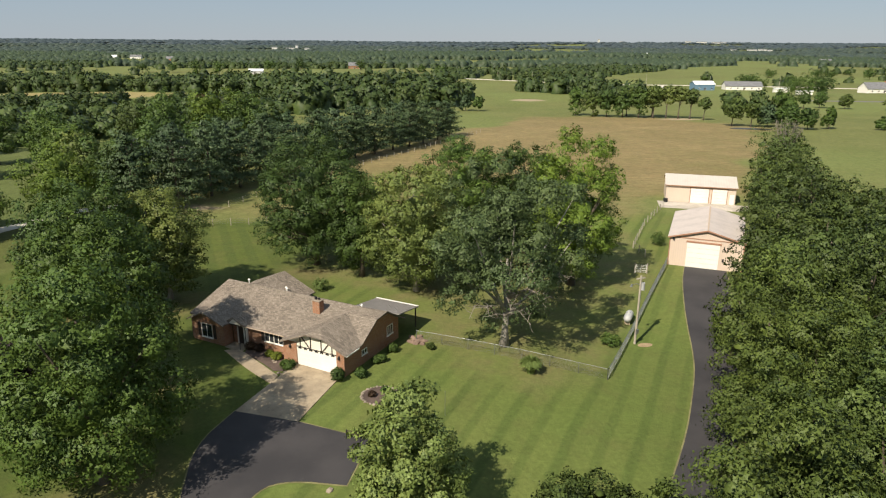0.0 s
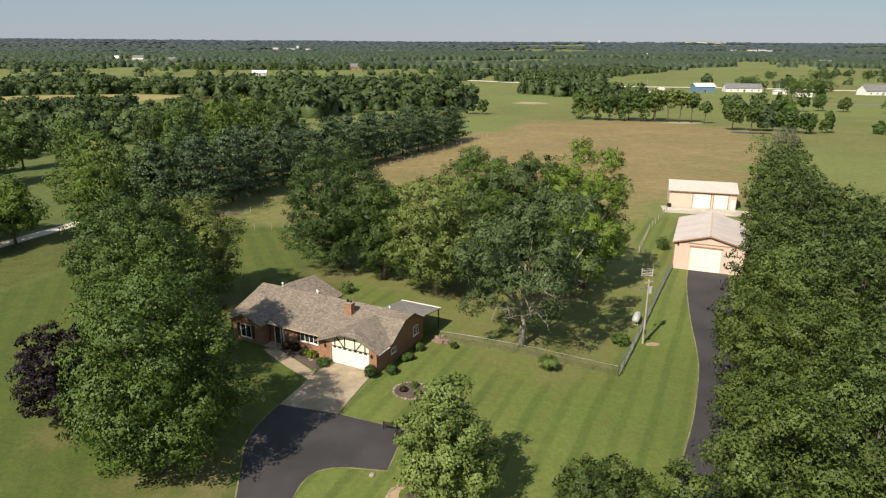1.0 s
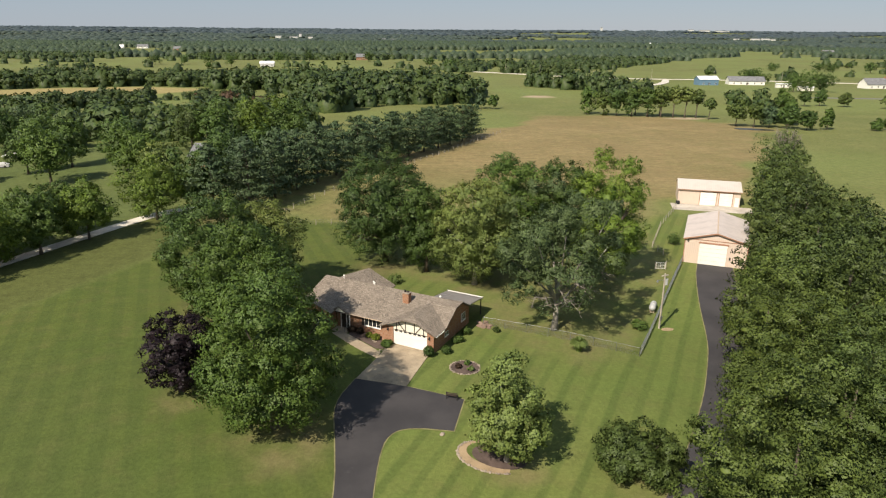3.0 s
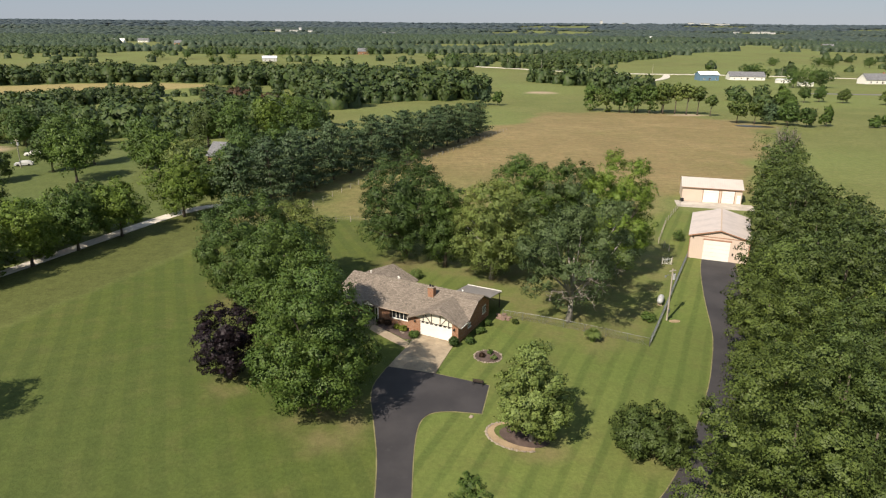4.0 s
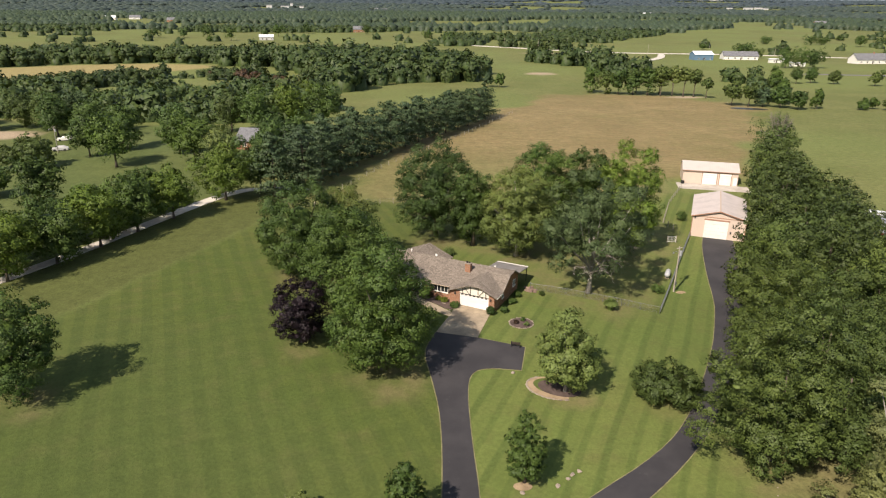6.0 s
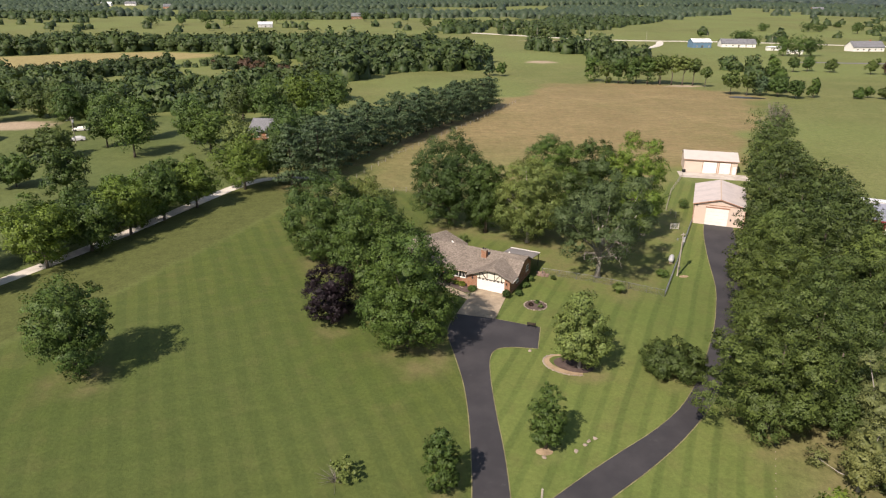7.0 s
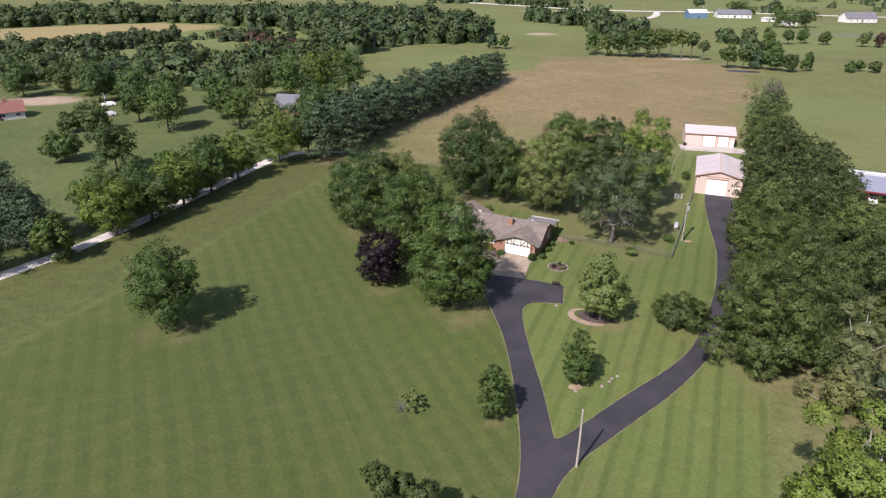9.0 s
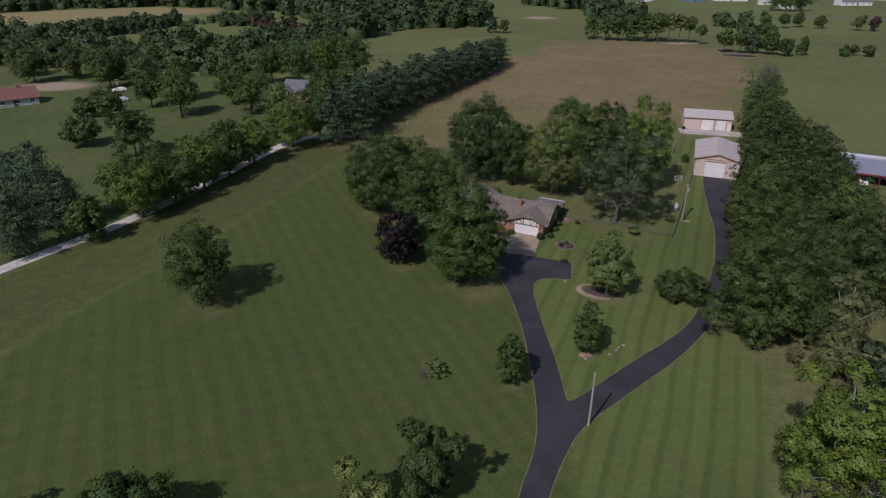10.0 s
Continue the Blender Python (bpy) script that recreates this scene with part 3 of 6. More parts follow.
def mounds_mesh(name, spots, leaf, label, rng, rings=3, sides=7):
    """Woods far off: each crown a small uneven mound."""
    v, faces = mounds(spots, rng, rings, sides)
    return tagged(new(name, mesh_from(name, v, faces, LEAF[leaf], True)), label, "woods", kind="stuff")


def woods_mesh(name, spots, leaf, count, size, label, category="woods", rng=None, boughs=7):
    """Many far trees as one piece: each a crown of rounded boughs with leaf sprays over them."""
    spots = np.array(spots)
    n = len(spots)
    h, r = spots[:, 3], spots[:, 4]
    d = unit(np.stack([even_directions(rng, boughs) for _ in range(n)]) * np.array([1, 1, 0.8]) + np.array([0, 0, 0.15]) + 0.25 * rng.normal(size=(n, boughs, 3)))
    depth = rng.uniform(0.42, 0.72, (n, boughs))
    half = np.stack([r, r, 0.5 * h], 1)
    mids = spots[:, None, :3] + np.array([0, 0, 1]) * (0.5 * h)[:, None, None] + d * depth[..., None] * half[:, None]
    big = (rng.uniform(0.42, 0.66, (n, boughs)) * np.minimum(r, 0.55 * h)[:, None]).reshape(-1)
    mids, out = mids.reshape(-1, 3), d.reshape(-1, 3)
    core, core_faces, core_soft = clump_cores(mids, big * 0.78, rng, np.zeros(3))
    shift = (core.reshape(len(mids), 12, 3) - mids[:, None]) / big[:, None, None]
    core_soft = unit(shift + 0.6 * out[:, None] + np.array([0, 0, 0.2])).reshape(-1, 3)
    each = max(4, count // boughs)
    w = np.repeat(np.arange(len(mids)), each)
    dd = unit(rng.normal(size=(len(w), 3)) + 0.5 * out[w] + np.array([0, 0, 0.3]))
    pts = mids[w] + dd * (big[w] * rng.uniform(0.7, 1.08, len(w)))[:, None] * np.array([1, 1, 0.8])
    v = tri_sprays(pts, unit(dd + 0.6 * out[w] + np.array([0, 0, 0.2])), 1.0, rng).reshape(-1, 3, 3)
    mid = v.mean(1, keepdims=True)
    v = (mid + (v - mid) * (size * big[w])[:, None, None]).reshape(-1, 3)
    soft = np.repeat(unit(dd + 0.6 * out[w] + np.array([0, 0, 0.2]) + 0.35 * rng.normal(size=dd.shape)), 3, 0)
    # A closed mound inside each crown keeps the light from falling through.
    mound, mound_faces = mounds(spots * np.array([1, 1, 1, 0.8, 0.72]), rng, 3, 6)
    round_mound = (mound.reshape(n, -1, 3) - spots[:, None, :3]) / np.stack([r, r, h], 1)[:, None]
    faces = np.concatenate([tris(len(pts)), core_faces + len(v), mound_faces + len(v) + len(core)])
    soft = np.concatenate([soft, core_soft, unit(round_mound).reshape(-1, 3)])
    return tagged(new(name, mesh_from(name, np.concatenate([v, core, mound]), faces, LEAF[leaf], normals=soft)), label, category, kind="stuff")


# ---- large structure: ground, roads ----
def rounded(outline, rounds=2, closed=True):
    """Cuts corners off an outline; a point given twice keeps its corner."""
    for _ in range(rounds):
        out = []
        n = len(outline)
        for k in range(n if closed else n - 1):
            a, b = np.array(outline[k], float), np.array(outline[(k + 1) % n], float)
            out += [tuple(a * 0.75 + b * 0.25), tuple(a * 0.25 + b * 0.75)]
        outline = out if closed else [outline[0]] + out + [outline[-1]]
    return outline


def draped(name, outline, mat, label, category, lift=0.05, step=1.6, rounds=2, kind="structure"):
    """A sheet of paving that lies on the ground, with its edge running down into it."""
    edge = []
    for p in rounded(outline, rounds):
        if not edge or math.dist(p, edge[-1]) > 0.02:
            edge.append(p)
    if math.dist(edge[0], edge[-1]) < 0.02:
        edge.pop()
    bm = bmesh.new()
    vs = [bm.verts.new((x, y, 0)) for x, y in edge]
    loops = [bm.edges.new((vs[k], vs[(k + 1) % len(vs)])) for k in range(len(vs))]
    bmesh.ops.triangle_fill(bm, edges=loops, use_beauty=True)
    if not bm.faces:
        bmesh.ops.triangulate(bm, faces=[bm.faces.new(vs)])
    for _ in range(5):
        long = [e for e in bm.edges if e.calc_length() > step]
        if not long:
            break
        bmesh.ops.subdivide_edges(bm, edges=long, cuts=1)
        bmesh.ops.triangulate(bm, faces=[f for f in bm.faces if len(f.verts) > 3])
    for f in bm.faces:
        if f.normal.z < 0:
            f.normal_flip()
    rim = [e for e in bm.edges if e.is_boundary]
    low = bmesh.ops.extrude_edge_only(bm, edges=rim)
    deep = {v for v in low["geom"] if isinstance(v, bmesh.types.BMVert)}
    for v in bm.verts:
        v.co.z = land_at(v.co.x, v.co.y) + (-0.15 if v in deep else lift)
    bmesh.ops.recalc_face_normals(bm, faces=list(bm.faces))
    me = bpy.data.meshes.new(name)
    bm.to_mesh(me)
    bm.free()
    me.materials.append(mat)
    return tagged(new(name, me), label, category, kind=kind)


def asphalt_material():
    m = Nodes("sealed_asphalt", 0.75, 0, 0.3)
    big, fine = m.noise(0.18, 4, 0.6), m.noise(14, 4, 0.7)
    c = m.mix(m.ramp(big, 0.3, 0.7), (0.036, 0.0335, 0.035), (0.054, 0.0495, 0.050))
    c = m.mix(m.math("MULTIPLY", m.ramp(m.noise(0.9, 5, 0.7), 0.6, 0.75), 0.4), c, (0.075, 0.07, 0.07))
    return m.base(c).bump(fine, 0.01, 0.5).mat


ASPHALT = asphalt_material()
def concrete_material(name, pale, stain):
    m = Nodes(name, 0.9, 0, 0.3)
    big, mid, fine = m.noise(0.35, 4, 0.65), m.noise(1.6, 5, 0.7), m.noise(9, 4, 0.7)
    c = m.mix(m.ramp(big, 0.36, 0.66), stain, pale)
    c = m.mix(m.math("MULTIPLY", m.ramp(mid, 0.48, 0.7), 0.55), c, tuple(0.62 * s for s in stain))
    c = m.mix(m.math("MULTIPLY", m.ramp(fine, 0.4, 0.75), 0.3), c, tuple(0.7 * s for s in pale))
    return m.base(c).bump(fine, 0.01, 0.3).mat


CONCRETE = concrete_material("worn_tan_concrete", (0.40, 0.325, 0.225), (0.285, 0.225, 0.155))
PALE_CONCRETE = concrete_material("pale_gravelly_concrete", (0.56, 0.50, 0.43), (0.40, 0.35, 0.29))
GRAVEL = plain("pale_gravel", (0.60, 0.55, 0.47), 0.95, 0, 0.35, 1.5)
MULCH = plain("brown_mulch", (0.105, 0.075, 0.062), 0.95, 0, 0.5, 3.0)
VERGE = plain("worn_pale_grass", (0.20, 0.185, 0.085), 0.95, 0, 0.5, 2.5)
STRAW = plain("dry_bare_soil", (0.34, 0.25, 0.15), 0.95, 0, 0.4, 2.0)

TREES = [
    # name, x, y, height, radius, leaf, shape, label
    ("field_maple", -67.6, 35.6, 13.0, 5.3, "dark", "round", "full round green shade tree alone on the mown lawn"),
    ("purple_maple", -37.0, 50.2, 9.2, 4.0, "purple", "round", "dark purple-leaved round maple on the lawn"),
    ("silver_maple", -25.3, 43.6, 17.6, 6.8, "maple", "egg", "very large dense green maple beside the driveway"),
    ("green_ash", -31.2, 57.5, 17.6, 6.6, "maple", "egg", "tall bright green tree behind the big maple"),
    ("shade_tree", -41.2, 74.5, 15.8, 7.6, "dark", "round", "dull dark green shade tree at the lawn's edge"),
    ("shade_tree", -34.2, 79.5, 14.2, 5.4, "light", "round", "olive green shade tree behind the house"),
    ("young_maple", -2.0, 39.3, 10.6, 3.8, "light", "egg", "light green young maple in a mulched ring"),
    ("oval_pear_tree", -9.2, 23.0, 8.4, 2.15, "dark", "egg", "small dense oval dark green tree on the lawn"),
    ("oval_pear_tree", -21.1, 16.5, 7.7, 2.0, "dark", "egg", "small dense oval dark green tree beside the drive"),
    ("round_maple", -18.2, 93.6, 18.8, 8.3, "dark", "round", "large dense dark green round tree behind the house"),
    ("small_maple", -11.0, 88.6, 14.5, 4.4, "maple", "round", "green tree leaning out from a larger one"),
    ("light_maple", -3.2, 83.2, 16.6, 7.0, "light", "round", "yellowish green tree in the back yard"),
    ("sycamore", 17.8, 86.4, 20.6, 6.0, "bright", "round", "tall bright green tree in the back yard"),
    ("back_maple", 3.4, 97.0, 18.2, 6.6, "maple", "round", "bright green tree at the rear of the yard"),
    ("back_maple", 12.6, 97.5, 17.0, 5.6, "dark", "round", "darker green tree at the rear of the yard"),
    ("silver_poplar", 7.0, 67.4, 20.2, 8.8, "silver", "egg", "tall silvery tree with pale bare lower branches"),
]


def bare_limbs(root, h, r):
    """Long pale dead limbs that reach out under the crown on its sunny side."""
    rng = np.random.default_rng(31)
    for k in range(8):
        ang = math.radians(-125 + 17 * k)
        reach = r * rng.uniform(0.5, 0.85)
        start = Vector((0, 0, h * rng.uniform(0.12, 0.30)))
        end = Vector((reach * math.cos(ang), reach * math.sin(ang), start.z + h * rng.uniform(0.05, 0.2)))
        path = [start]
        for t in (0.25, 0.5, 0.75):
            path.append(start.lerp(end, t) + Vector((0, 0, 0.22 * h * t * (1 - t))) + Vector(rng.normal(size=3) * 0.045 * r))
        path.append(end)
        bm = rod(path, 0.13, None, 5, 0.02)
        for j in range(12):
            s = path[1 + j % 3].lerp(path[2 + j % 3], rng.random())
            out = Vector(rng.normal(size=3) * 0.09 * r) + (end - start) * 0.12
            rod([s, s + out * 0.5 + Vector(rng.normal(size=3) * 0.02 * r), s + out], 0.035, bm, 4, 0.008)
        part("limb", bm, DEAD_WOOD, root, "bare greyish dead limb")


def plant_trees():
    for k, (name, x, y, h, r, leaf, shape, label) in enumerate(TREES):
        big = h * r
        clumps = int(np.clip(big * 5.5, 300, 760))
        silver = leaf == "silver"
        root = make_tree(name, x, y, h, r, leaf, label, shape=shape, clumps=clumps, per=64 if silver else 50 if h < 9.3 else 68, size=0.19 if h > 9 else 0.13, dense=0.25 if silver else 0.3, bald=(0.30, -0.95, 0.42) if silver else None, ragged=0.34 if silver else 0.03 if h < 9.3 else 0.2 if name == "field_maple" else 0.07, base=(0.12 * h if silver else 0.04 * h), bark=PALE_BARK if silver or leaf == "light" else None, limbs=9 if silver else 8, seed=k, seen=0.5 if silver else 0.75, twigs=0)
        if silver:
            bare_limbs(root, h, r)


# Oaks in a broad strip beside the eastern drive.
OAKS = [
    # x, y, height, radius
    (17.8, 26.5, 15.2, 8.2), (25.0, 27.0, 13.2, 5.6), (22.6, 37.5, 13.0, 6.0), (27.2, 35.2, 14.2, 6.8), (34.2, 33.9, 13.4, 6.6), (26.0, 49.6, 10.4, 4.0), (29.7, 48.5, 13.4, 6.8), (36.8, 44.9, 13.2, 6.8), (44.0, 44.0, 13.2, 6.6), (30.8, 58.4, 11.2, 4.4),
    (46.5, 54.0, 12.4, 6.6), (34.8, 58.5, 12.6, 6.4), (31.6, 66.4, 8.6, 3.4), (43.0, 63.4, 13.0, 8.0), (38.8, 70.5, 11.6, 5.8), (51.5, 62.0, 10.6, 5.6), (40.2, 79.6, 9.8, 4.4), (46.0, 76.0, 12.4, 6.6), (50.8, 85.4, 12.4, 6.8), (54.5, 76.0, 11.6, 5.8),
    (48.8, 94.4, 10.4, 5.4), (58.0, 88.6, 10.6, 5.6), (63.6, 93.0, 10.4, 5.2), (54.8, 102.0, 11.6, 6.2), (61.4, 108.4, 11.8, 6.4), (65.4, 104.6, 10.6, 5.4), (57.0, 112.0, 10.2, 4.8), (66.0, 122.0, 11.8, 6.6), (64.6, 130.6, 10.2, 4.6), (71.0, 133.0, 11.4, 5.6),
    (75.0, 146.0, 11.6, 6.2), (61.9, 82.5, 9, 4.4), (66.7, 101.6, 10.5, 5.2), (54.0, 43.0, 13.4, 6.6), (45.0, 31.0, 13.0, 6.6),
]


def plant_oaks():
    for k, (x, y, h, r) in enumerate(OAKS):
        near = y < 50 and x < 40
        make_tree("oak", x, y, h, r, ("oak", "oak_deep", "oak_bright", "oak")[k % 4] if y < 75 else "oak_deep", "broad dark green oak in the strip beside the drive", shape="dome", clumps=int((11 if near else 9 if y < 72 else 8) * r * r), per=72 if near else 42 if y < 72 else 28, size=0.17 if near else 0.22 if y < 72 else 0.30, base=0.03 * h, ragged=0.2, flat=0.66, dense=0.25, group="oaks beside the drive", seed=40 + k)


# Pines in a row along the hayfield, and trees along the gravel lane.
PINES = [(-56, 119, 15.5, 5.2), (-50, 124, 16.6, 5.4), (-47, 134, 15.5, 4.8), (-43.5, 142, 15, 4.6), (-40, 150, 14.6, 4.6), (-36.5, 158, 14.5, 4.6), (-31.5, 165, 14.5, 4.8), (-27.5, 173, 14.2, 4.6), (-23.5, 181, 14.0, 4.6), (-19, 189, 14.0, 4.8), (-14.5, 198, 14.0, 4.8), (-10, 206, 14.0, 4.8), (-6, 214, 13.8, 4.8), (-1.5, 224, 13.0, 4.8), (1.5, 233, 12.4, 4.8), (-54, 136, 14.0, 4.6), (-49, 148, 14.0, 4.6), (-43, 164, 13.4, 4.4), (-33, 181, 13.2, 4.4), (-24, 197, 13.2, 4.4), (-13, 217, 12.8, 4.6)]
LANE_TREES = [(-94.3, 57.6, 8.2, 3.6, "maple"), (-88.6, 68.6, 11.4, 5.8, "bright"), (-84.6, 76.5, 11.8, 6.0, "maple"), (-81.0, 85.0, 11.8, 5.6, "bright"), (-77.6, 93.5, 11.6, 5.4, "maple"), (-73.6, 102, 11.0, 5.2, "bright"), (-66.5, 115.5, 13.6, 6.4, "bright"), (-60, 122, 13.5, 5.4, "dark"), (-94, 76, 10.5, 5.6, "maple"), (-90, 86, 9.5, 5.0, "dark"), (-85, 95, 10, 5.0, "maple"), (-80, 106, 10, 4.6, "dark")]
YARD_TREES = [(-105, 109, 11.5, 5.2, "dark"), (-104.6, 145, 14.6, 6.4, "maple"), (-126.5, 146, 9.4, 4.8, "oak"), (-134, 148, 6, 3.6, "oak"), (-84, 147, 14.6, 6.4, "maple"), (-92, 158, 14, 6, "dark"), (-60, 140, 14.2, 5.6, "dark"), (-72, 134, 12.4, 5.4, "light"), (-66, 192, 16, 7, "bright"), (-56, 194, 15.8, 6.6, "maple"), (-76, 186, 15.8, 6.6, "maple"), (-86, 190, 13, 6, "oak"), (-110, 165, 13, 5, "dark"), (-118, 158, 12, 5, "dark"), (-128, 182, 15, 6.5, "dark"), (-144, 190, 14.5, 6, "dark"), (-139, 196, 14, 5.5, "pine"), (-152, 202, 13, 6, "oak"), (-165, 208, 12, 6, "oak"), (-176, 200, 12, 6, "dark"), (-186, 212, 11, 6, "oak"), (-58, 160, 12.5, 4.6, "dark"), (-63, 150, 13, 5, "dark"), (-122, 118, 8, 5, "maple")]


def plant_rows():
    for k, (x, y, h, r) in enumerate(PINES):
        make_pine("pine", x, y, h, r, "tall blue-green pine in a windbreak row", group="pines along the hayfield", size=0.34, per=96, seed=k)
    for k, (x, y, h, r, leaf) in enumerate(LANE_TREES):
        make_tree("lane_tree", x, y, h, r, leaf, "green tree beside the gravel lane", clumps=270, per=48, size=0.26, base=0.08 * h, ragged=0.22, group="trees along the lane", seed=100 + k)
    for k, (x, y, h, r, leaf) in enumerate(YARD_TREES):
        make_tree("yard_tree", x, y, h, r, leaf, "green tree round the neighbouring yard", clumps=210, per=32, size=0.36, base=0.08 * h, ragged=0.22, group="trees of the neighbouring yard", seed=140 + k)
    for k, (x, y, h, r) in enumerate([(-104.6, 63.5, 18.0, 5.4), (-101.0, 64.0, 11.5, 3.8), (-110, 66, 15, 5), (-114, 56, 15, 5), (-104, 52, 12, 4.6), (-118, 72, 14, 5)]):
        make_pine("blue_spruce", x, y, h, r, "grey-blue spruce beside the gravel lane", group="spruces by the lane", size=0.28, per=84, tiers=12, seed=70 + k)


# Woods further off, in rough patches.
WOODS = [
    # outline, spacing, height, radius, share of gaps
    ([(-260, 240), (-194, 225), (-174, 228), (-146, 205), (-127, 196), (-105, 204), (-70, 215), (-60, 255), (-72, 292), (-120, 302), (-171, 308), (-228, 302), (-330, 300), (-330, 240)], 7.6, 8.6, 3.7, 0.25),
    ([(-330, 302), (-240, 312), (-200, 332), (-180, 386), (-186, 404), (-206, 394), (-236, 340), (-262, 326), (-330, 320)], 5.6, 6.6, 3.0, 0.04),
    ([(-180, 388), (-150, 452), (-98, 400), (-80, 330), (-68, 300), (-74, 288), (-118, 302), (-120, 335), (-128, 376)], 6.2, 4.6, 2.6, 0.34),
    ([(-520, 400), (-420, 405), (-330, 446), (-288, 478), (-231, 502), (-178, 486), (-170, 545), (-230, 572), (-330, 545), (-520, 495)], 8.6, 10.5, 4.4, 0.06),
    ([(-177, 476), (-136, 457), (-97, 403), (-78, 327), (-62, 324), (-44, 365), (-9, 373), (9, 382), (18, 440), (-20, 530), (-100, 565), (-170, 545)], 8.6, 12.0, 4.5, 0.04),
    ([(134, 268), (150, 290), (180, 390), (168, 400), (136, 300)], 10.0, 9.0, 4.0, 0.45),
    ([(60, 560), (118, 520), (124, 420), (108, 380), (98, 400), (90, 480), (48, 545)], 9.5, 11.0, 4.6, 0.15),
    ([(55, 735), (118, 690), (128, 720), (60, 770)], 9.0, 9.0, 4.4, 0.2),
]
OPEN = [
    [(-640, 560), (-318, 590), (-200, 520), (-120, 640), (-20, 640), (0, 760), (-20, 1000), (-300, 960), (-700, 900)],
    [(10, 380), (130, 300), (160, 640), (380, 480), (900, 480), (1000, 1180), (365, 1080), (200, 820), (50, 860)],
    [(20, 1120), (130, 1180), (200, 980), (100, 900), (0, 920)],
    [(-60, 1330), (60, 1330), (60, 1480), (-90, 1480)],
    [(-900, 1500), (-500, 1500), (-450, 1620), (-900, 1660)],
    [(450, 1500), (900, 1420), (1100, 1560), (600, 1640)],
    [(-700, 2300), (-350, 2300), (-300, 2420), (-700, 2450)],
    [(-700, 2440), (-460, 2440), (-460, 2660), (-700, 2660)],
    [(-280, 2330), (-160, 2330), (-160, 2520), (-280, 2520)],
    [(1140, 2640), (1440, 2640), (1440, 3000), (1140, 3000)],
    [(960, 4200), (1900, 4200), (1900, 4560), (960, 4560)],
    [(-600, 1250), (-520, 1250), (-520, 1420), (-600, 1420)],
    [(-780, 1440), (-680, 1440), (-680, 1600), (-780, 1600)],
]


GROVE = [(64, 326, 13, 4.6, 0.08, "maple"), (71, 320, 12, 4.6, 0.06, "oak"), (77, 318, 12.5, 5, 0.06, "dark"), (84, 316, 13.5, 5.2, 0.06, "dark"), (91, 314, 14, 5.2, 0.08, "dark"), (97, 312, 14.5, 5, 0.35, "oak"), (103, 312, 15, 4.6, 0.45, "light"), (108, 310, 14.5, 4.4, 0.45, "light"), (113, 309, 13.5, 4.0, 0.45, "oak"), (117, 303, 10, 3.0, 0.45, "oak"), (99, 320, 14, 5, 0.3, "oak"), (88, 324, 13, 5, 0.2, "oak"), (118, 275, 11, 4.6, 0.25, "oak"), (124, 271, 10.5, 4.2, 0.2, "oak"), (131, 272, 8.5, 4.2, 0.05, "pine"), (137, 268, 9, 4.6, 0.05, "dark"), (142, 279, 13, 5, 0.1, "maple"), (147, 292, 12, 5, 0.1, "maple"), (152, 265, 8.5, 3.2, 0.05, "maple"), (142, 262, 8, 3.6, 0.05, "dark"), (171, 262, 5, 2.6, 0.05, "dark"), (177, 265, 5, 2.4, 0.05, "maple"), (182, 261, 5.2, 2.8, 0.05, "oak"), (12, 353, 8.2, 3.6, 0.02, "pine"), (18.5, 352, 7.4, 3.4, 0.08, "dark"), (192, 385, 10, 4, 0.05, "maple"), (202, 380, 9, 4, 0.08, "dark"), (213, 384, 9.5, 3.6, 0.05, "dark"), (224, 378, 8, 3.8, 0.08, "oak"), (243, 368, 9.5, 4, 0.08, "oak"), (252, 366, 9, 3.8, 0.08, "red"), (283, 372, 8, 2.2, 0.08, "maple"), (300, 372, 7, 2.4, 0.1, "maple"), (258, 480, 16, 9, 0.04, "dark"), (248, 485, 14.5, 8, 0.04, "dark"), (269, 484, 15, 8.5, 0.04, "dark"), (297, 658, 12, 8, 0.04, "dark"), (285, 652, 11, 7, 0.04, "dark"), (286, 615, 9, 6, 0.05, "oak"), (303, 598, 11.5, 5.2, 0.05, "dark"), (274, 719, 6.4, 3.7, 0.1, "dark"), (390, 820, 9.3, 9, 0.04, "dark"), (439, 806, 11, 10, 0.04, "dark"), (455, 806, 10, 8, 0.04, "dark"), (531, 903, 7, 6, 0.05, "dark"), (484, 779, 12.7, 8.7, 0.05, "dark"), (506, 775, 12, 9, 0.05, "dark"), (-377, 865, 13, 9, 0.04, "dark"), (-342, 873, 12.5, 8.5, 0.05, "dark"), (-314, 881, 17, 8, 0.08, "maple"), (-266, 820, 15, 8, 0.05, "maple"), (-230, 918, 17.5, 11, 0.04, "dark"), (-206, 1000, 18, 7.5, 0.08, "dark"), (-253, 936, 7.4, 6, 0.04, "dark"), (-303, 1062, 7.5, 5, 0.05, "dark"), (-118, 989, 14, 8, 0.05, "dark"), (-166, 1042, 11, 7, 0.05, "oak"), (-26, 841, 12.8, 8, 0.05, "dark"), (0, 767, 15, 9, 0.05, "dark"), (-277, 773, 8, 3.3, 0.05, "maple")]


def plant_grove():
    for k, (x, y, h, r, base, leaf) in enumerate(GROVE):
        make_tree("field_tree", x, y, h, r, leaf, "green tree standing in the far pasture" if leaf != "red" else "reddish tree standing in the far pasture", shape="round", clumps=120, per=20, size=0.52, base=base * h, ragged=0.32, group="trees in the far pastures", limbs=3, seed=300 + k)


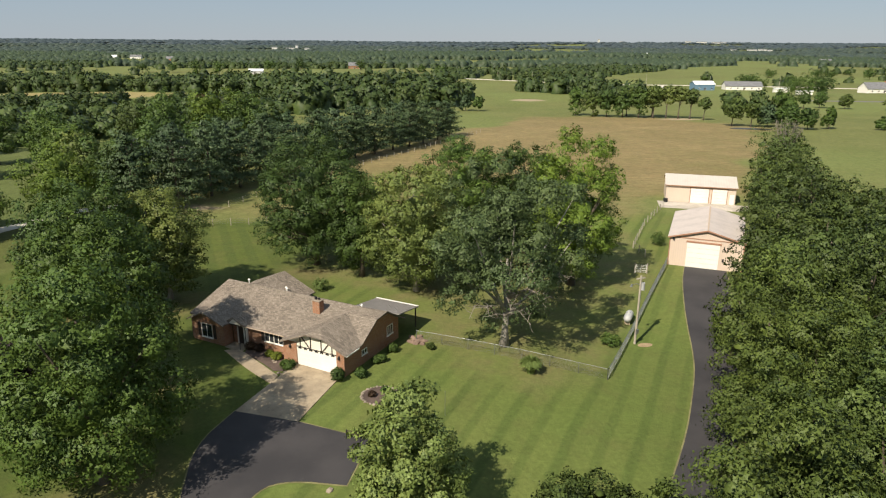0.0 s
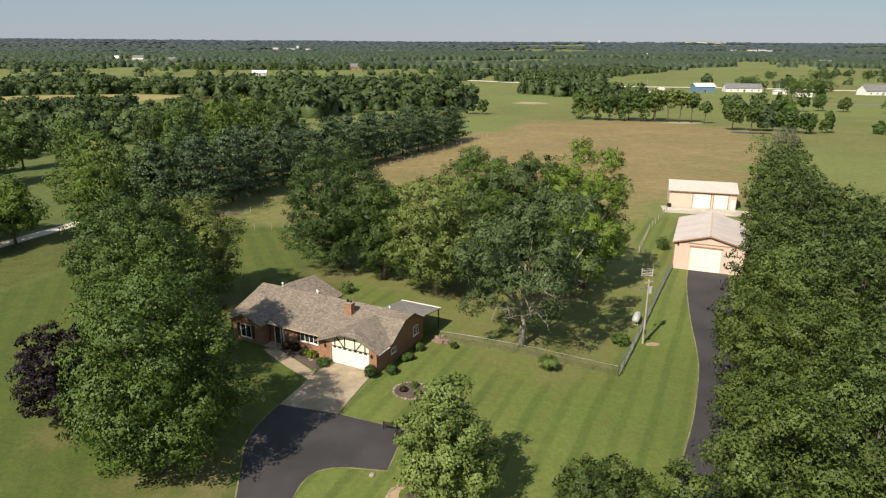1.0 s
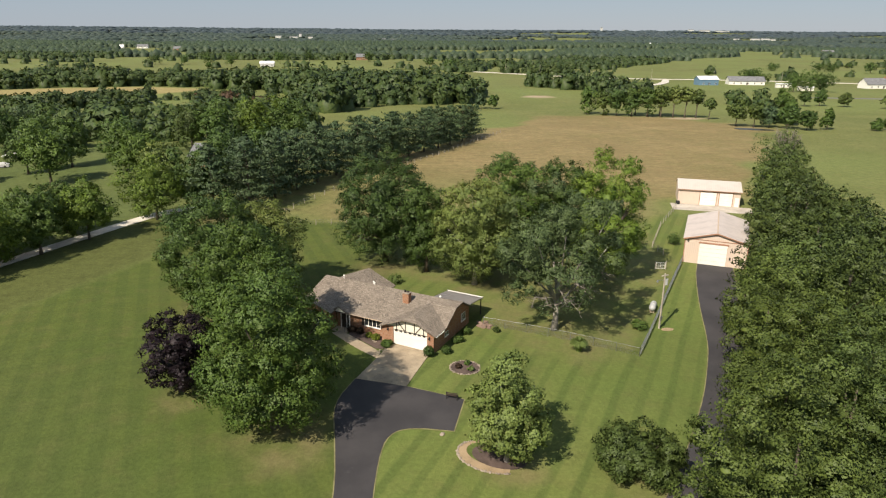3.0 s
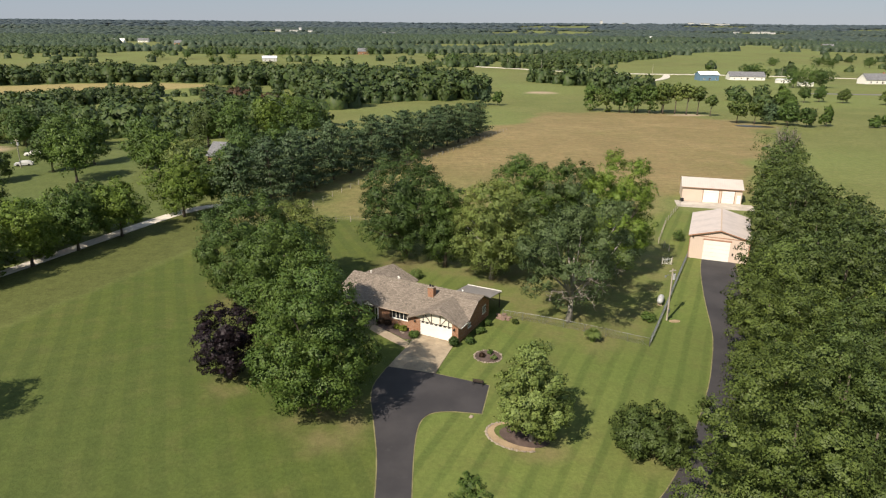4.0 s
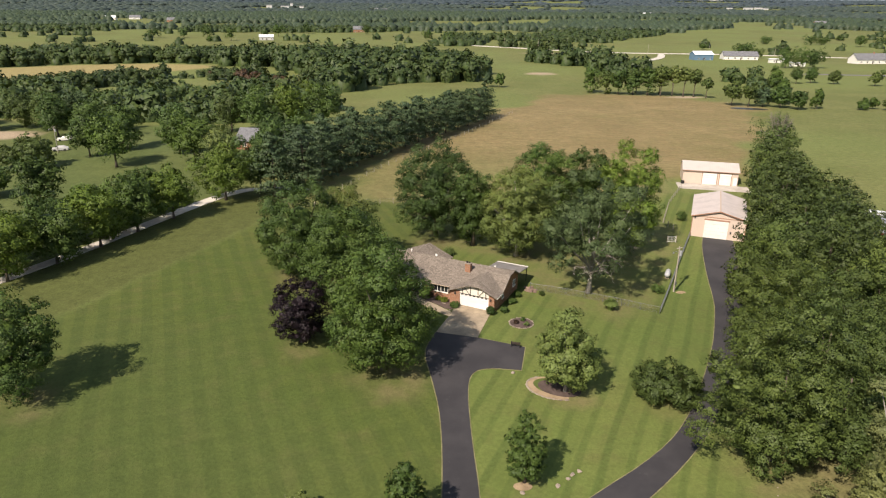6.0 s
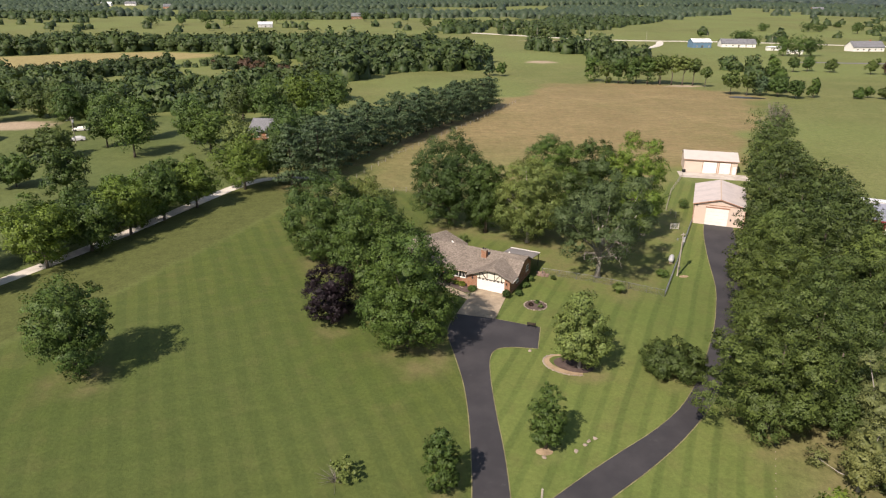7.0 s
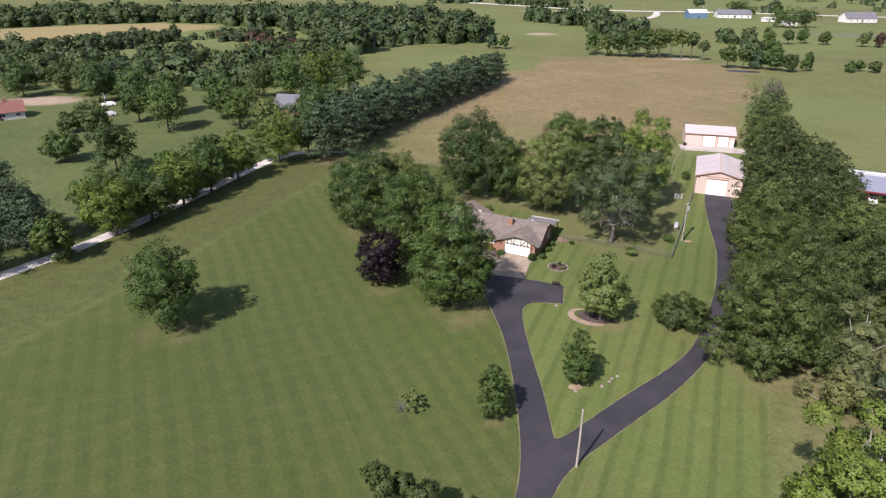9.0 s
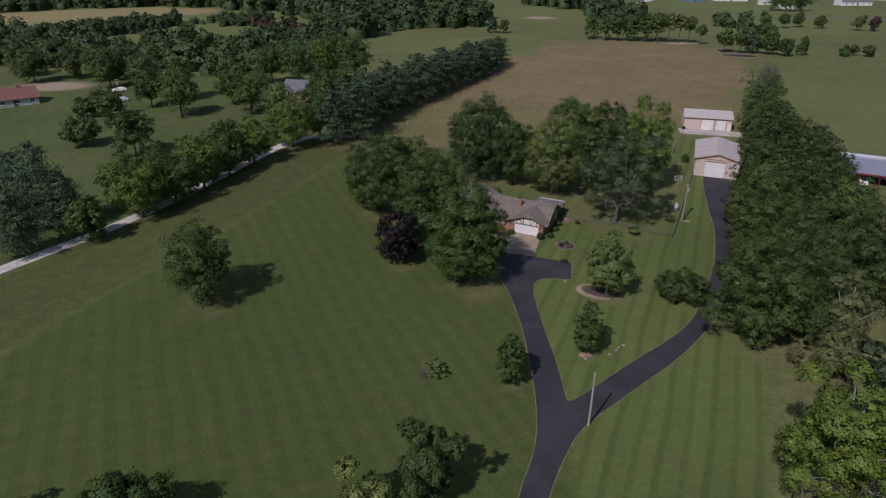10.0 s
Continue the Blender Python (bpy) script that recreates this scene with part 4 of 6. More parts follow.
def scatter(rng, x0, x1, y0, y1, step):
    gx, gy = np.meshgrid(np.arange(x0, x1, step), np.arange(y0, y1, step))
    px = gx.ravel() + rng.uniform(-0.45, 0.45, gx.size) * step
    py = gy.ravel() + rng.uniform(-0.45, 0.45, gx.size) * step
    return px, py


def plant_woods():
    rng = np.random.default_rng(7)
    for poly, step, h, r, gaps in WOODS:
        bx, by = zip(*poly)
        px, py = scatter(rng, min(bx), max(bx), min(by), max(by), step)
        keep = inside(px, py, poly) & (rng.random(len(px)) > gaps)
        px, py = px[keep], py[keep]
        gap = np.sin(px / 17 + 2 * np.sin(py / 29)) + np.sin(py / 13 + 1.7 * np.sin(px / 23))
        keep = rng.random(len(px)) < np.where(gap > 0.75, 1 - 2.2 * gaps, 1.0)
        px, py = px[keep], py[keep]
        grow = rng.uniform(0.5, 1.0, len(px)) ** 1.1 + 0.25 * (rng.random(len(px)) < 0.2)
        hh, rr = 1.25 * h * grow, 1.65 * r * grow ** 0.7
        spots = np.stack([px, py, land(px, py), hh, rr], 1)
        red = rng.random(len(px)) < (0.22 if h < 5 else 0.0)
        woods_mesh("woodland", spots[~red], "far", 140, 0.42, "mixed green woodland and scrub between the fields", rng=rng)
        if red.sum() > 2:
            woods_mesh("scrub", spots[red], "red", 140, 0.42, "reddish brown scrub among the woodland", "scrub", rng)
    # Beyond: woods everywhere but on the open fields, in haze-tinted colours past 1100 m.
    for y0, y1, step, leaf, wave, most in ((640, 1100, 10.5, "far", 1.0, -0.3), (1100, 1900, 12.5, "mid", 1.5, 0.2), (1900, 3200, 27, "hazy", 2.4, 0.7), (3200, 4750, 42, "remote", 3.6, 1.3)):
        px, py = scatter(rng, -0.85 * y1, 0.85 * y1, y0, y1, step)
        keep = np.abs(px) < 0.80 * py + 60
        edge = 60 * np.sin(px / 130) + 45 * np.sin(py / 90 + px / 60)
        dense = rng.random(len(px)) < 0.96
        for poly in OPEN:
            dense &= ~inside(px + 0.25 * edge, py + 0.25 * edge, poly) | (rng.random(len(px)) < 0.035)
        patch = 0.0
        for fx, fy, ph in ((0.0052, 0.011, 1.0), (-0.0031, 0.017, 2.2), (0.0087, 0.006, 4.0), (-0.011, 0.0135, 0.3), (0.0019, 0.0235, 5.1)):
            patch = patch + np.sin((px * fx + py * fy) / wave**0.7 + ph + 1.1 * np.sin(px / (140 * wave) + ph))
        dense &= (patch < np.where(px < -100, most + 0.9, most)) | (rng.random(len(px)) < 0.03)
        keep &= dense
        px, py = px[keep], py[keep]
        grow = rng.uniform(0.3, 1.0, len(px))
        hh, rr = (6 + 6.5 * grow) * (1.15 if 1000 < y0 < 1500 else 1.0), step * (0.45 + 0.4 * grow)
        spots = np.stack([px, py, land(px, py) - 0.5, hh, rr], 1)
        if y0 < 1000:
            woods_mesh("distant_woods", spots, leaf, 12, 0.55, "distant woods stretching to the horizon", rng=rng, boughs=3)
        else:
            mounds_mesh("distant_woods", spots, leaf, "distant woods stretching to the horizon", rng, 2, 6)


# ---- materials of buildings ----
def shingle_material(name, dark, light):
    m = Nodes(name, 0.9, 0, 0.2)
    obj = m.coords(True)
    b = m.node("TexBrick")
    b.inputs["Scale"].default_value, b.inputs["Mortar Size"].default_value = 1.0, 0.012
    b.inputs["Brick Width"].default_value, b.inputs["Row Height"].default_value = 0.32, 0.17
    b.inputs["Color1"].default_value, b.inputs["Color2"].default_value, b.inputs["Mortar"].default_value = (*dark, 1), (*light, 1), (*(c * 0.5 for c in dark), 1)
    m.link(obj, b.inputs["Vector"])
    c = m.mix(m.math("MULTIPLY", m.ramp(m.noise(0.5, 3, 0.6, obj), 0.35, 0.7), 0.2), b.outputs["Color"], tuple(c * 1.25 for c in light))
    c = m.mix(m.math("MULTIPLY", m.ramp(m.noise(3.2, 3, 0.7, obj, (1, 2.2, 1)), 0.46, 0.62), 0.3), c, tuple(c * 0.66 for c in dark))
    return m.base(c).bump(b.outputs["Fac"], 0.015, 0.5).mat


def brick_material():
    m = Nodes("red_brown_brick", 0.9, 0, 0.2)
    obj = m.coords(True)
    sep, com = m.node("SeparateXYZ"), m.node("CombineXYZ")
    m.link(obj, sep.inputs[0])
    m.link(m.math("ADD", sep.outputs[0], sep.outputs[1]), com.inputs[0])
    m.link(sep.outputs[2], com.inputs[1])
    b = m.node("TexBrick")
    b.inputs["Scale"].default_value, b.inputs["Mortar Size"].default_value = 1.0, 0.008
    b.inputs["Brick Width"].default_value, b.inputs["Row Height"].default_value = 0.22, 0.075
    b.inputs["Color1"].default_value, b.inputs["Color2"].default_value, b.inputs["Mortar"].default_value = (0.37, 0.180, 0.095, 1), (0.265, 0.122, 0.066, 1), (0.36, 0.27, 0.2, 1)
    m.link(com.outputs[0], b.inputs["Vector"])
    c = m.mix(m.math("MULTIPLY", m.ramp(m.noise(1.3, 3, 0.6, obj), 0.4, 0.7), 0.35), b.outputs["Color"], (0.24, 0.112, 0.064))
    return m.base(c).bump(b.outputs["Fac"], 0.01, 0.4).mat


def ribbed_metal(name, colour, along, pitch=0.3, rough=0.5, stains=0.3, metal=0.0):
    """Ribbed sheet: the ribs repeat along one of the thing's axes (0 or 1; 2: along both walls)."""
    m = Nodes(name, rough, metal, 0.4)
    obj = m.coords(True)
    sep = m.node("SeparateXYZ")
    m.link(obj, sep.inputs[0])
    axis = m.math("ADD", sep.outputs[0], sep.outputs[1]) if along == 2 else sep.outputs[along]
    rib = m.ramp(m.math("SINE", m.math("MULTIPLY", axis, 2 * math.pi / pitch)), 0.6, 1.0)
    c = m.mix(m.math("MULTIPLY", m.ramp(m.noise(0.5, 4, 0.65, obj), 0.4, 0.72), stains), colour, tuple(c * 0.62 for c in colour))
    c = m.mix(m.math("MULTIPLY", rib, 0.18), c, tuple(c * 0.72 for c in colour))
    return m.base(c).bump(rib, 0.03, 0.7).mat


def glass_material():
    m = Nodes("dark_window_glass", 0.06, 0, 0.6)
    return m.base(m.mix(m.ramp(m.noise(1.5, 2), 0.3, 0.7), (0.015, 0.018, 0.02), (0.035, 0.038, 0.04))).mat


SHINGLE = shingle_material("weathered_brown_shingles", (0.156, 0.128, 0.102), (0.285, 0.238, 0.190))
BRICK = brick_material()
WHITE = plain("white_paint", (0.80, 0.77, 0.70), 0.55, 0, 0.10, 1.5)
CREAM = plain("cream_stucco", (0.74, 0.70, 0.58), 0.85, 0, 0.12, 2.0)
TIMBER = plain("dark_brown_timber", (0.055, 0.040, 0.032), 0.8, 0, 0.35, 3.0)
TRIM = plain("tan_brown_trim", (0.36, 0.20, 0.13), 0.6, 0, 0.2, 3.0)
GUTTER = plain("tan_gutter_paint", (0.50, 0.38, 0.28), 0.6, 0, 0.15, 3.0)
PEACH = ribbed_metal("peach_metal_siding", (0.64, 0.515, 0.42), 2, 0.3, 0.5, 0.12)
PALE_ROOF = ribbed_metal("pale_pinkish_metal_roof", (0.55, 0.475, 0.425), 1, 0.5, 0.55, 0.45)
WHITE_ROOF = ribbed_metal("cream_white_metal_roof", (0.52, 0.465, 0.41), 0, 0.5, 0.5, 0.25)
GREY_ROOF = ribbed_metal("grey_metal_porch_roof", (0.27, 0.25, 0.235), 0, 0.29, 0.7, 0.35)
GLASS = glass_material()
STEEL = plain("galvanised_steel", (0.26, 0.27, 0.27), 0.45, 0.7, 0.25, 4.0)
BLACK = plain("black_iron", (0.02, 0.02, 0.02), 0.6, 0, 0.2, 4.0)
POLE_WOOD = plain("weathered_pole_wood", (0.41, 0.36, 0.29), 0.9, 0, 0.3, 2.0)
TANK = plain("white_tank_paint", (0.42, 0.42, 0.41), 0.4, 0, 0.15, 2.0)
STONE = plain("pale_edging_stone", (0.30, 0.245, 0.19), 0.9, 0, 0.4, 3.0)


# ---- the house ----
def table(x, pairs):
    return np.interp(x, [a for a, _ in pairs], [b for _, b in pairs])


EAST_GABLE = [(-0.5, 1.0), (1.3, 2.07), (5.15, 4.28), (7.2, 4.42), (9.6, 2.95), (10.9, 2.3)]
MAIN_GABLE = [(0.4, 2.58), (6.6, 4.58), (10.9, 2.5)]
GARAGE_GABLE = [(-6.7, 2.42), (-3.2, 3.86), (-1.2, 3.86), (1.6, 2.60)]
WEST_GABLE = [(-19.3, 2.5), (-16.9, 3.68), (-14.0, 2.66)]
BACK_GABLE = [(-21.1, 2.4), (-16.5, 4.34), (-11.9, 2.4)]


def roof_height(u, v):
    """Height of the house roof over a point of its plan, or None beside it."""
    z = []
    if -20.0 <= u <= -2.25 and 0.4 <= v <= 10.9:
        z.append(table(v, MAIN_GABLE))
    if -2.25 < u <= 1.6 and -0.5 <= v <= 10.9:
        k = (u + 2.25) / 3.85 if v > 5.15 else 1.0
        z.append((1 - k) * table(v, MAIN_GABLE) + k * table(v, EAST_GABLE))
    if -6.7 <= u <= 1.6 and -0.5 <= v <= 6.8:
        # The garage wing: two slopes and a clipped front end.
        z.append(min(2.42 + 0.412 * (u + 6.7), 2.60 + 0.447 * (1.6 - u), 3.86 + 0.36 * (v + 0.5)))
    if -19.3 <= u <= -14.0 and -0.8 <= v <= 6:
        z.append(table(u, WEST_GABLE))
    if -21.1 <= u <= -11.9 and 6.5 <= v <= 12.4:
        z.append(table(u, BACK_GABLE))
    return max(z) if z else None


def roof_mesh():
    bm = bmesh.new()
    us = np.unique(np.round(np.r_[np.arange(-21.1, 1.61, 0.2), 1.6, -20, -6.7, -19.3, -14.0, -11.9, -16.9, -16.5, -3.2, -2.25, -2.2, -1.2], 3))
    vs = np.unique(np.round(np.r_[np.arange(-0.8, 12.41, 0.2), 12.4, 0.4, -0.5, 10.9, 6.5, 5.15, 6.6, 7.2], 3))
    grid = {}

    def vert(i, j, zone):
        key = (i, j)
        if key not in grid:
            z = roof_height(us[i], vs[j])
            grid[key] = bm.verts.new((us[i], vs[j], z))
        return grid[key]

    for i in range(len(us) - 1):
        for j in range(len(vs) - 1):
            if all(roof_height(us[a], vs[b]) is not None for a, b in ((i, j), (i + 1, j), (i + 1, j + 1), (i, j + 1))) and roof_height((us[i] + us[i + 1]) / 2, (vs[j] + vs[j + 1]) / 2) is not None:
                bm.faces.new([vert(a, b, 0) for a, b in ((i, j), (i + 1, j), (i + 1, j + 1), (i, j + 1))])
    top = list(bm.faces)
    low = bmesh.ops.extrude_face_region(bm, geom=top, use_keep_orig=True)
    for v in low["geom"]:
        if isinstance(v, bmesh.types.BMVert):
            v.co.z -= 0.14
    bmesh.ops.recalc_face_normals(bm, faces=list(bm.faces))
    return bm


def wall_under_roof(points, along, fixed, thick, zs, bm=None):
    """A wall whose top follows a gable: points are places along it, zs its heights there."""
    bm = bm or bmesh.new()
    rows = []
    for offset in (0, thick):
        low = [bm.verts.new((p, fixed + offset, -0.4) if along == 0 else (fixed + offset, p, -0.4)) for p in points]
        high = [bm.verts.new((p, fixed + offset, z) if along == 0 else (fixed + offset, p, z)) for p, z in zip(points, zs)]
        rows.append((low, high))
    (la, ha), (lb, hb) = rows
    for k in range(len(points) - 1):
        bm.faces.new((la[k], la[k + 1], ha[k + 1], ha[k]))
        bm.faces.new((lb[k + 1], lb[k], hb[k], hb[k + 1]))
        bm.faces.new((ha[k], ha[k + 1], hb[k + 1], hb[k]))
        bm.faces.new((la[k + 1], la[k], lb[k], lb[k + 1]))
    bm.faces.new((la[0], ha[0], hb[0], lb[0]))
    bm.faces.new((la[-1], lb[-1], hb[-1], ha[-1]))
    bmesh.ops.recalc_face_normals(bm, faces=list(bm.faces))
    return bm


def window(parent, u, v, z0, z1, wide, facing, panes=2, frame_mat=None, label=""):
    """A window with frame, sill and panes; facing 's' or 'e'."""
    frame_mat = frame_mat or WHITE
    holder = new("window")
    holder.parent = parent
    holder.matrix_local = pose(u, v, 0, 0, 0, 0 if facing == "s" else 90)
    if label:
        tagged(holder, label)
    bm = box(0, wide, -0.06, 0.02, z0, z0 + 0.07)
    box(0, wide, -0.06, 0.02, z1 - 0.07, z1, 0, bm)
    for k in range(panes + 1):
        x = (wide - 0.07) * k / panes
        box(x, x + 0.07, -0.055, 0.02, z0 + 0.07, z1 - 0.07, 0, bm)
    part("window_frame", bm, frame_mat, holder)
    part("sill", box(-0.06, wide + 0.06, -0.12, 0.0, z0 - 0.08, z0), frame_mat, holder)
    w = (wide - 0.07) / panes
    for k in range(panes):
        part("pane", box(0.07 + w * k, w * (k + 1), -0.03, -0.01, z0 + 0.07, z1 - 0.07), GLASS, holder)
    return holder


def build_house():
    house = thing("house", pose(-10.2, 60.0, 0.0, 0, 0, -27), "single-storey brick ranch house with brown shingle roof", "house")
    part("roof", roof_mesh(), SHINGLE, house, "weathered brown shingle roof with flared gables")
    # East gable wall, front and back walls, west wing.
    pts = np.linspace(0.0, 10.3, 24)
    part("wall", wall_under_roof(pts, 1, 1.0, -0.25, [max(table(p, EAST_GABLE), 2.62 if p < 2.3 else 0) - 0.14 for p in pts]), BRICK, house, "brick gable wall")
    bm = box(-6.3, -4.83, 0.0, 0.25, -0.4, 2.45)
    part("wall", bm, BRICK, house)
    part("wall", box(0.06, 0.74, 0.0, 0.25, -0.4, 2.6), BRICK, house)
    part("wall", box(-14.3, -6.55, 1.0, 1.25, -0.4, 2.62), BRICK, house, "brick front wall")
    part("wall", box(-6.55, -6.3, 0.0, 1.25, -0.4, 2.45), BRICK, house)
    pts = np.linspace(-18.9, -14.4, 12)
    part("wall", wall_under_roof(pts, 0, -0.3, 0.25, [table(p, WEST_GABLE) - 0.14 for p in pts]), BRICK, house, "brick wing wall")
    part("wall", box(-14.65, -14.4, -0.05, 1.0, -0.4, 2.5), BRICK, house)
    pts = np.linspace(0.0, 10.3, 20)
    part("wall", wall_under_roof(pts, 1, -19.4, 0.25, [table(max(p, 0.6), MAIN_GABLE) - 0.14 for p in pts]), BRICK, house)
    part("wall", box(-12.3, 0.75, 10.05, 10.3, -0.4, 2.4), BRICK, house)
    pts = np.linspace(-20.6, -12.4, 16)
    part("wall", wall_under_roof(pts, 0, 12.0, 0.2, [table(p, BACK_GABLE) - 0.14 for p in pts]), BRICK, house)
    part("wall", box(-12.6, -12.4, 10.05, 12.0, -0.4, 2.4), BRICK, house)
    part("wall", box(-20.6, -20.4, 6.0, 12.0, -0.4, 2.4), BRICK, house)
    # Garage front: door, cream gable with timber braces, lamps.
    pts = np.linspace(-6.3, 1.0, 30)
    bm = bmesh.new()
    wall_under_roof([p for p in pts], 0, 0.06, 0.12, [max(table(p, GARAGE_GABLE) - 0.13, 2.1) for p in pts], bm)
    for v in bm.verts:
        if v.co.z < 0:
            v.co.z = 1.94
    part("gable_panel", bm, CREAM, house, "cream half-timbered gable")
    door = new("garage_door")
    door.parent = house
    tagged(door, "wide white sectional garage door with scalloped black trim")
    for k in range(4):
        part("door_panel", box(-4.8, 0.03, 0.05, 0.11, 0.02 + 0.48 * k, 0.49 + 0.48 * k, 0.012), WHITE, door)
    for k in range(7):
        x = -4.40 + 0.67 * k
        bm = bmesh.new()
        for dx, dz, r in ((-0.11, 0, 0.085), (0.11, 0, 0.085), (0, 0.1, 0.10)):
            bmesh.ops.create_cone(bm, cap_ends=True, segments=10, radius1=r, radius2=r, depth=0.04, matrix=pose(x + dx, 0.02, 1.93 + dz, 90))
        part("scallop", bm, BLACK, door, "black trefoil ornament")
    for ua, za, ub, zb in ((-4.35, 2.10, -4.35, 3.28), (-3.05, 2.10, -3.05, 3.74), (-1.75, 2.10, -1.75, 3.74), (-0.45, 2.10, -0.45, 3.42), (-3.2, 2.12, -4.25, 3.30), (-1.6, 2.12, -0.55, 3.46)):
        bm = bmesh.new()
        long = math.hypot(ub - ua, zb - za)
        box(0, long, -0.02, 0.05, -0.05, 0.05, 0, bm)
        bm.transform(pose(ua, 0.02, za) @ Matrix.Rotation(-math.atan2(zb - za, ub - ua), 4, "Y"))
        part("timber_brace", bm, TIMBER, house)
    part("timber_brace", box(-4.8, 0.03, 0.0, 0.055, 2.05, 2.11), TIMBER, house)
    edge = bmesh.new()
    for (ua, za), (ub, zb) in zip(GARAGE_GABLE, GARAGE_GABLE[1:]):
        long = math.hypot(ub - ua, zb - za)
        piece = box(0, long + 0.02, -0.05, 0.02, -0.13, 0.0)
        piece.transform(pose(ua, -0.52, za + 0.01) @ Matrix.Rotation(-math.atan2(zb - za, ub - ua), 4, "Y"))
        me = bpy.data.meshes.new("tmp")
        piece.to_mesh(me)
        piece.free()
        edge.from_mesh(me)
        bpy.data.meshes.remove(me)
    part("bargeboard", edge, SHINGLE, house, "brown curved bargeboard")
    for u in (-5.6, 0.42):
        lamp = new("wall_lamp")
        lamp.parent = house
        part("lantern", box(u - 0.1, u + 0.1, -0.2, -0.02, 1.75, 2.05, 0.03), BLACK, lamp)
        part("bracket", box(u - 0.04, u + 0.04, -0.08, 0.0, 2.05, 2.15), BLACK, lamp)
    # Gutters along the eaves.
    part("gutter", box(-12.0, -6.75, 0.33, 0.40, 2.47, 2.54), GUTTER, house, "tan gutter")
    part("gutter", box(1.6, 1.67, -0.45, 1.75, 2.44, 2.54), WHITE, house, "white gutter")
    # Windows, shutters.
    window(house, -9.85, 1.0, 1.1, 2.32, 2.5, "s", 4, label="white four-light picture window")
    for u in (-10.3, -7.3):
        part("shutter", box(u, u + 0.4, 0.94, 1.0, 1.1, 2.32, 0.02), TIMBER, house)
    window(house, 1.0, 7.85, 1.15, 2.27, 1.2, "e", 3)
    window(house, 1.0, 3.0, 1.0, 1.58, 0.95, "e", 2)
    window(house, -17.6, -0.3, 0.6, 2.2, 1.6, "s", 2)
    for u in (-18.1, -15.9):
        part("shutter", box(u, u + 0.4, -0.36, -0.3, 0.6, 2.2, 0.02), TIMBER, house)
    # Entry: white door frame, step, small gable.
    entry = part("front_door", box(-13.5, -12.75, 0.93, 0.98, 0.12, 2.1, 0.02), TIMBER, house, "dark front door with glass")
    for u in (-13.62, -12.72, -12.28):
        part("door_frame", box(u, u + 0.12, 0.86, 0.99, 0.12, 2.22), WHITE, entry, "white door frame")
    part("door_frame", box(-13.5, -12.28, 0.87, 0.99, 2.1, 2.2), WHITE, entry)
    part("sidelight", box(-12.6, -12.28, 0.94, 0.99, 0.12, 2.1), GLASS, entry)
    part("porch_column", box(-11.98, -11.84, 0.42, 0.56, -0.2, 2.5, 0.01), WHITE, house, "white square porch column")
    part("step", box(-14.2, -11.9, -0.5, 0.93, -0.2, 0.12, 0.02), CONCRETE, house)
    def gablet(p, depth):
        bm = bmesh.new()
        fr = [bm.verts.new(q) for q in p]
        bk = [bm.verts.new((q[0], q[1] + depth, q[2])) for q in p]
        bm.faces.new(fr), bm.faces.new(bk[::-1])
        for k in range(3):
            bm.faces.new((fr[k], bk[k], bk[(k + 1) % 3], fr[(k + 1) % 3]))
        bmesh.ops.recalc_face_normals(bm, faces=list(bm.faces))
        return bm

    part("entry_roof", gablet(((-14.6, 0.2, 2.62), (-11.9, 0.2, 2.62), (-13.5, 0.2, 3.42)), 2.4), SHINGLE, house)
    part("entry_gable", gablet(((-14.0, 0.17, 2.64), (-12.4, 0.17, 2.64), (-13.4, 0.17, 3.2)), 0.02), CREAM, house, "cream entry gable")
    part("timber_brace", box(-13.9, -12.2, 0.10, 0.17, 2.54, 2.64), TIMBER, house)
    rail = part("handrail", rod([(-12.1, -0.45, 0.85), (-12.1, 0.2, 1.0), (-12.1, 0.8, 1.05)], 0.03, None, 6), BLACK, house, "black iron handrail")
    for v, h in ((-0.42, 0.85), (0.2, 1.0), (0.78, 1.05)):
        part("baluster", rod([(-12.1, v, -0.1), (-12.1, v, h)], 0.02, None, 6), BLACK, rail)
    # Chimney, vents.
    chim = part("chimney", box(-5.95, -5.05, 4.3, 5.05, 3.0, 5.2), BRICK, house, "square brick chimney")
    part("cap", box(-6.02, -4.98, 4.23, 5.12, 5.2, 5.32, 0.03), STONE, chim)
    part("flue", rod([(-5.72, 4.65, 5.3), (-5.72, 4.65, 5.6)], 0.14), BLACK, chim)
    part("flue", rod([(-5.32, 4.7, 5.3), (-5.32, 4.7, 5.52)], 0.12), BLACK, chim)
    for u, v, h in ((-13.8, 9.4, 0.4), (-13.5, 9.2, 0.25), (-2.2, 8.0, 0.2), (-17.2, 7.0, 0.4)):
        z = roof_height(u, v)
        pipe = part("vent_pipe", rod([(u, v, z - 0.1), (u, v, z + h)], 0.07), WHITE, house)
        part("vent_hood", rod([(u, v, z + h), (u, v, z + h + 0.14)], 0.16, None, 8, 0.06), WHITE, pipe)
    # Porch at the back.
    bm = bmesh.new()
    vs = [bm.verts.new(p) for p in ((-4.1, 9.7, 3.02), (1.5, 9.7, 3.02), (1.5, 14.0, 2.42), (-4.1, 14.0, 2.42))]
    f = bm.faces.new(vs)
    ext = bmesh.ops.extrude_face_region(bm, geom=[f])
    for v in ext["geom"]:
        if isinstance(v, bmesh.types.BMVert):
            v.co.z += 0.09
    bmesh.ops.recalc_face_normals(bm, faces=list(bm.faces))
    porch = part("porch_roof", bm, GREY_ROOF, house, "grey ribbed metal porch roof")
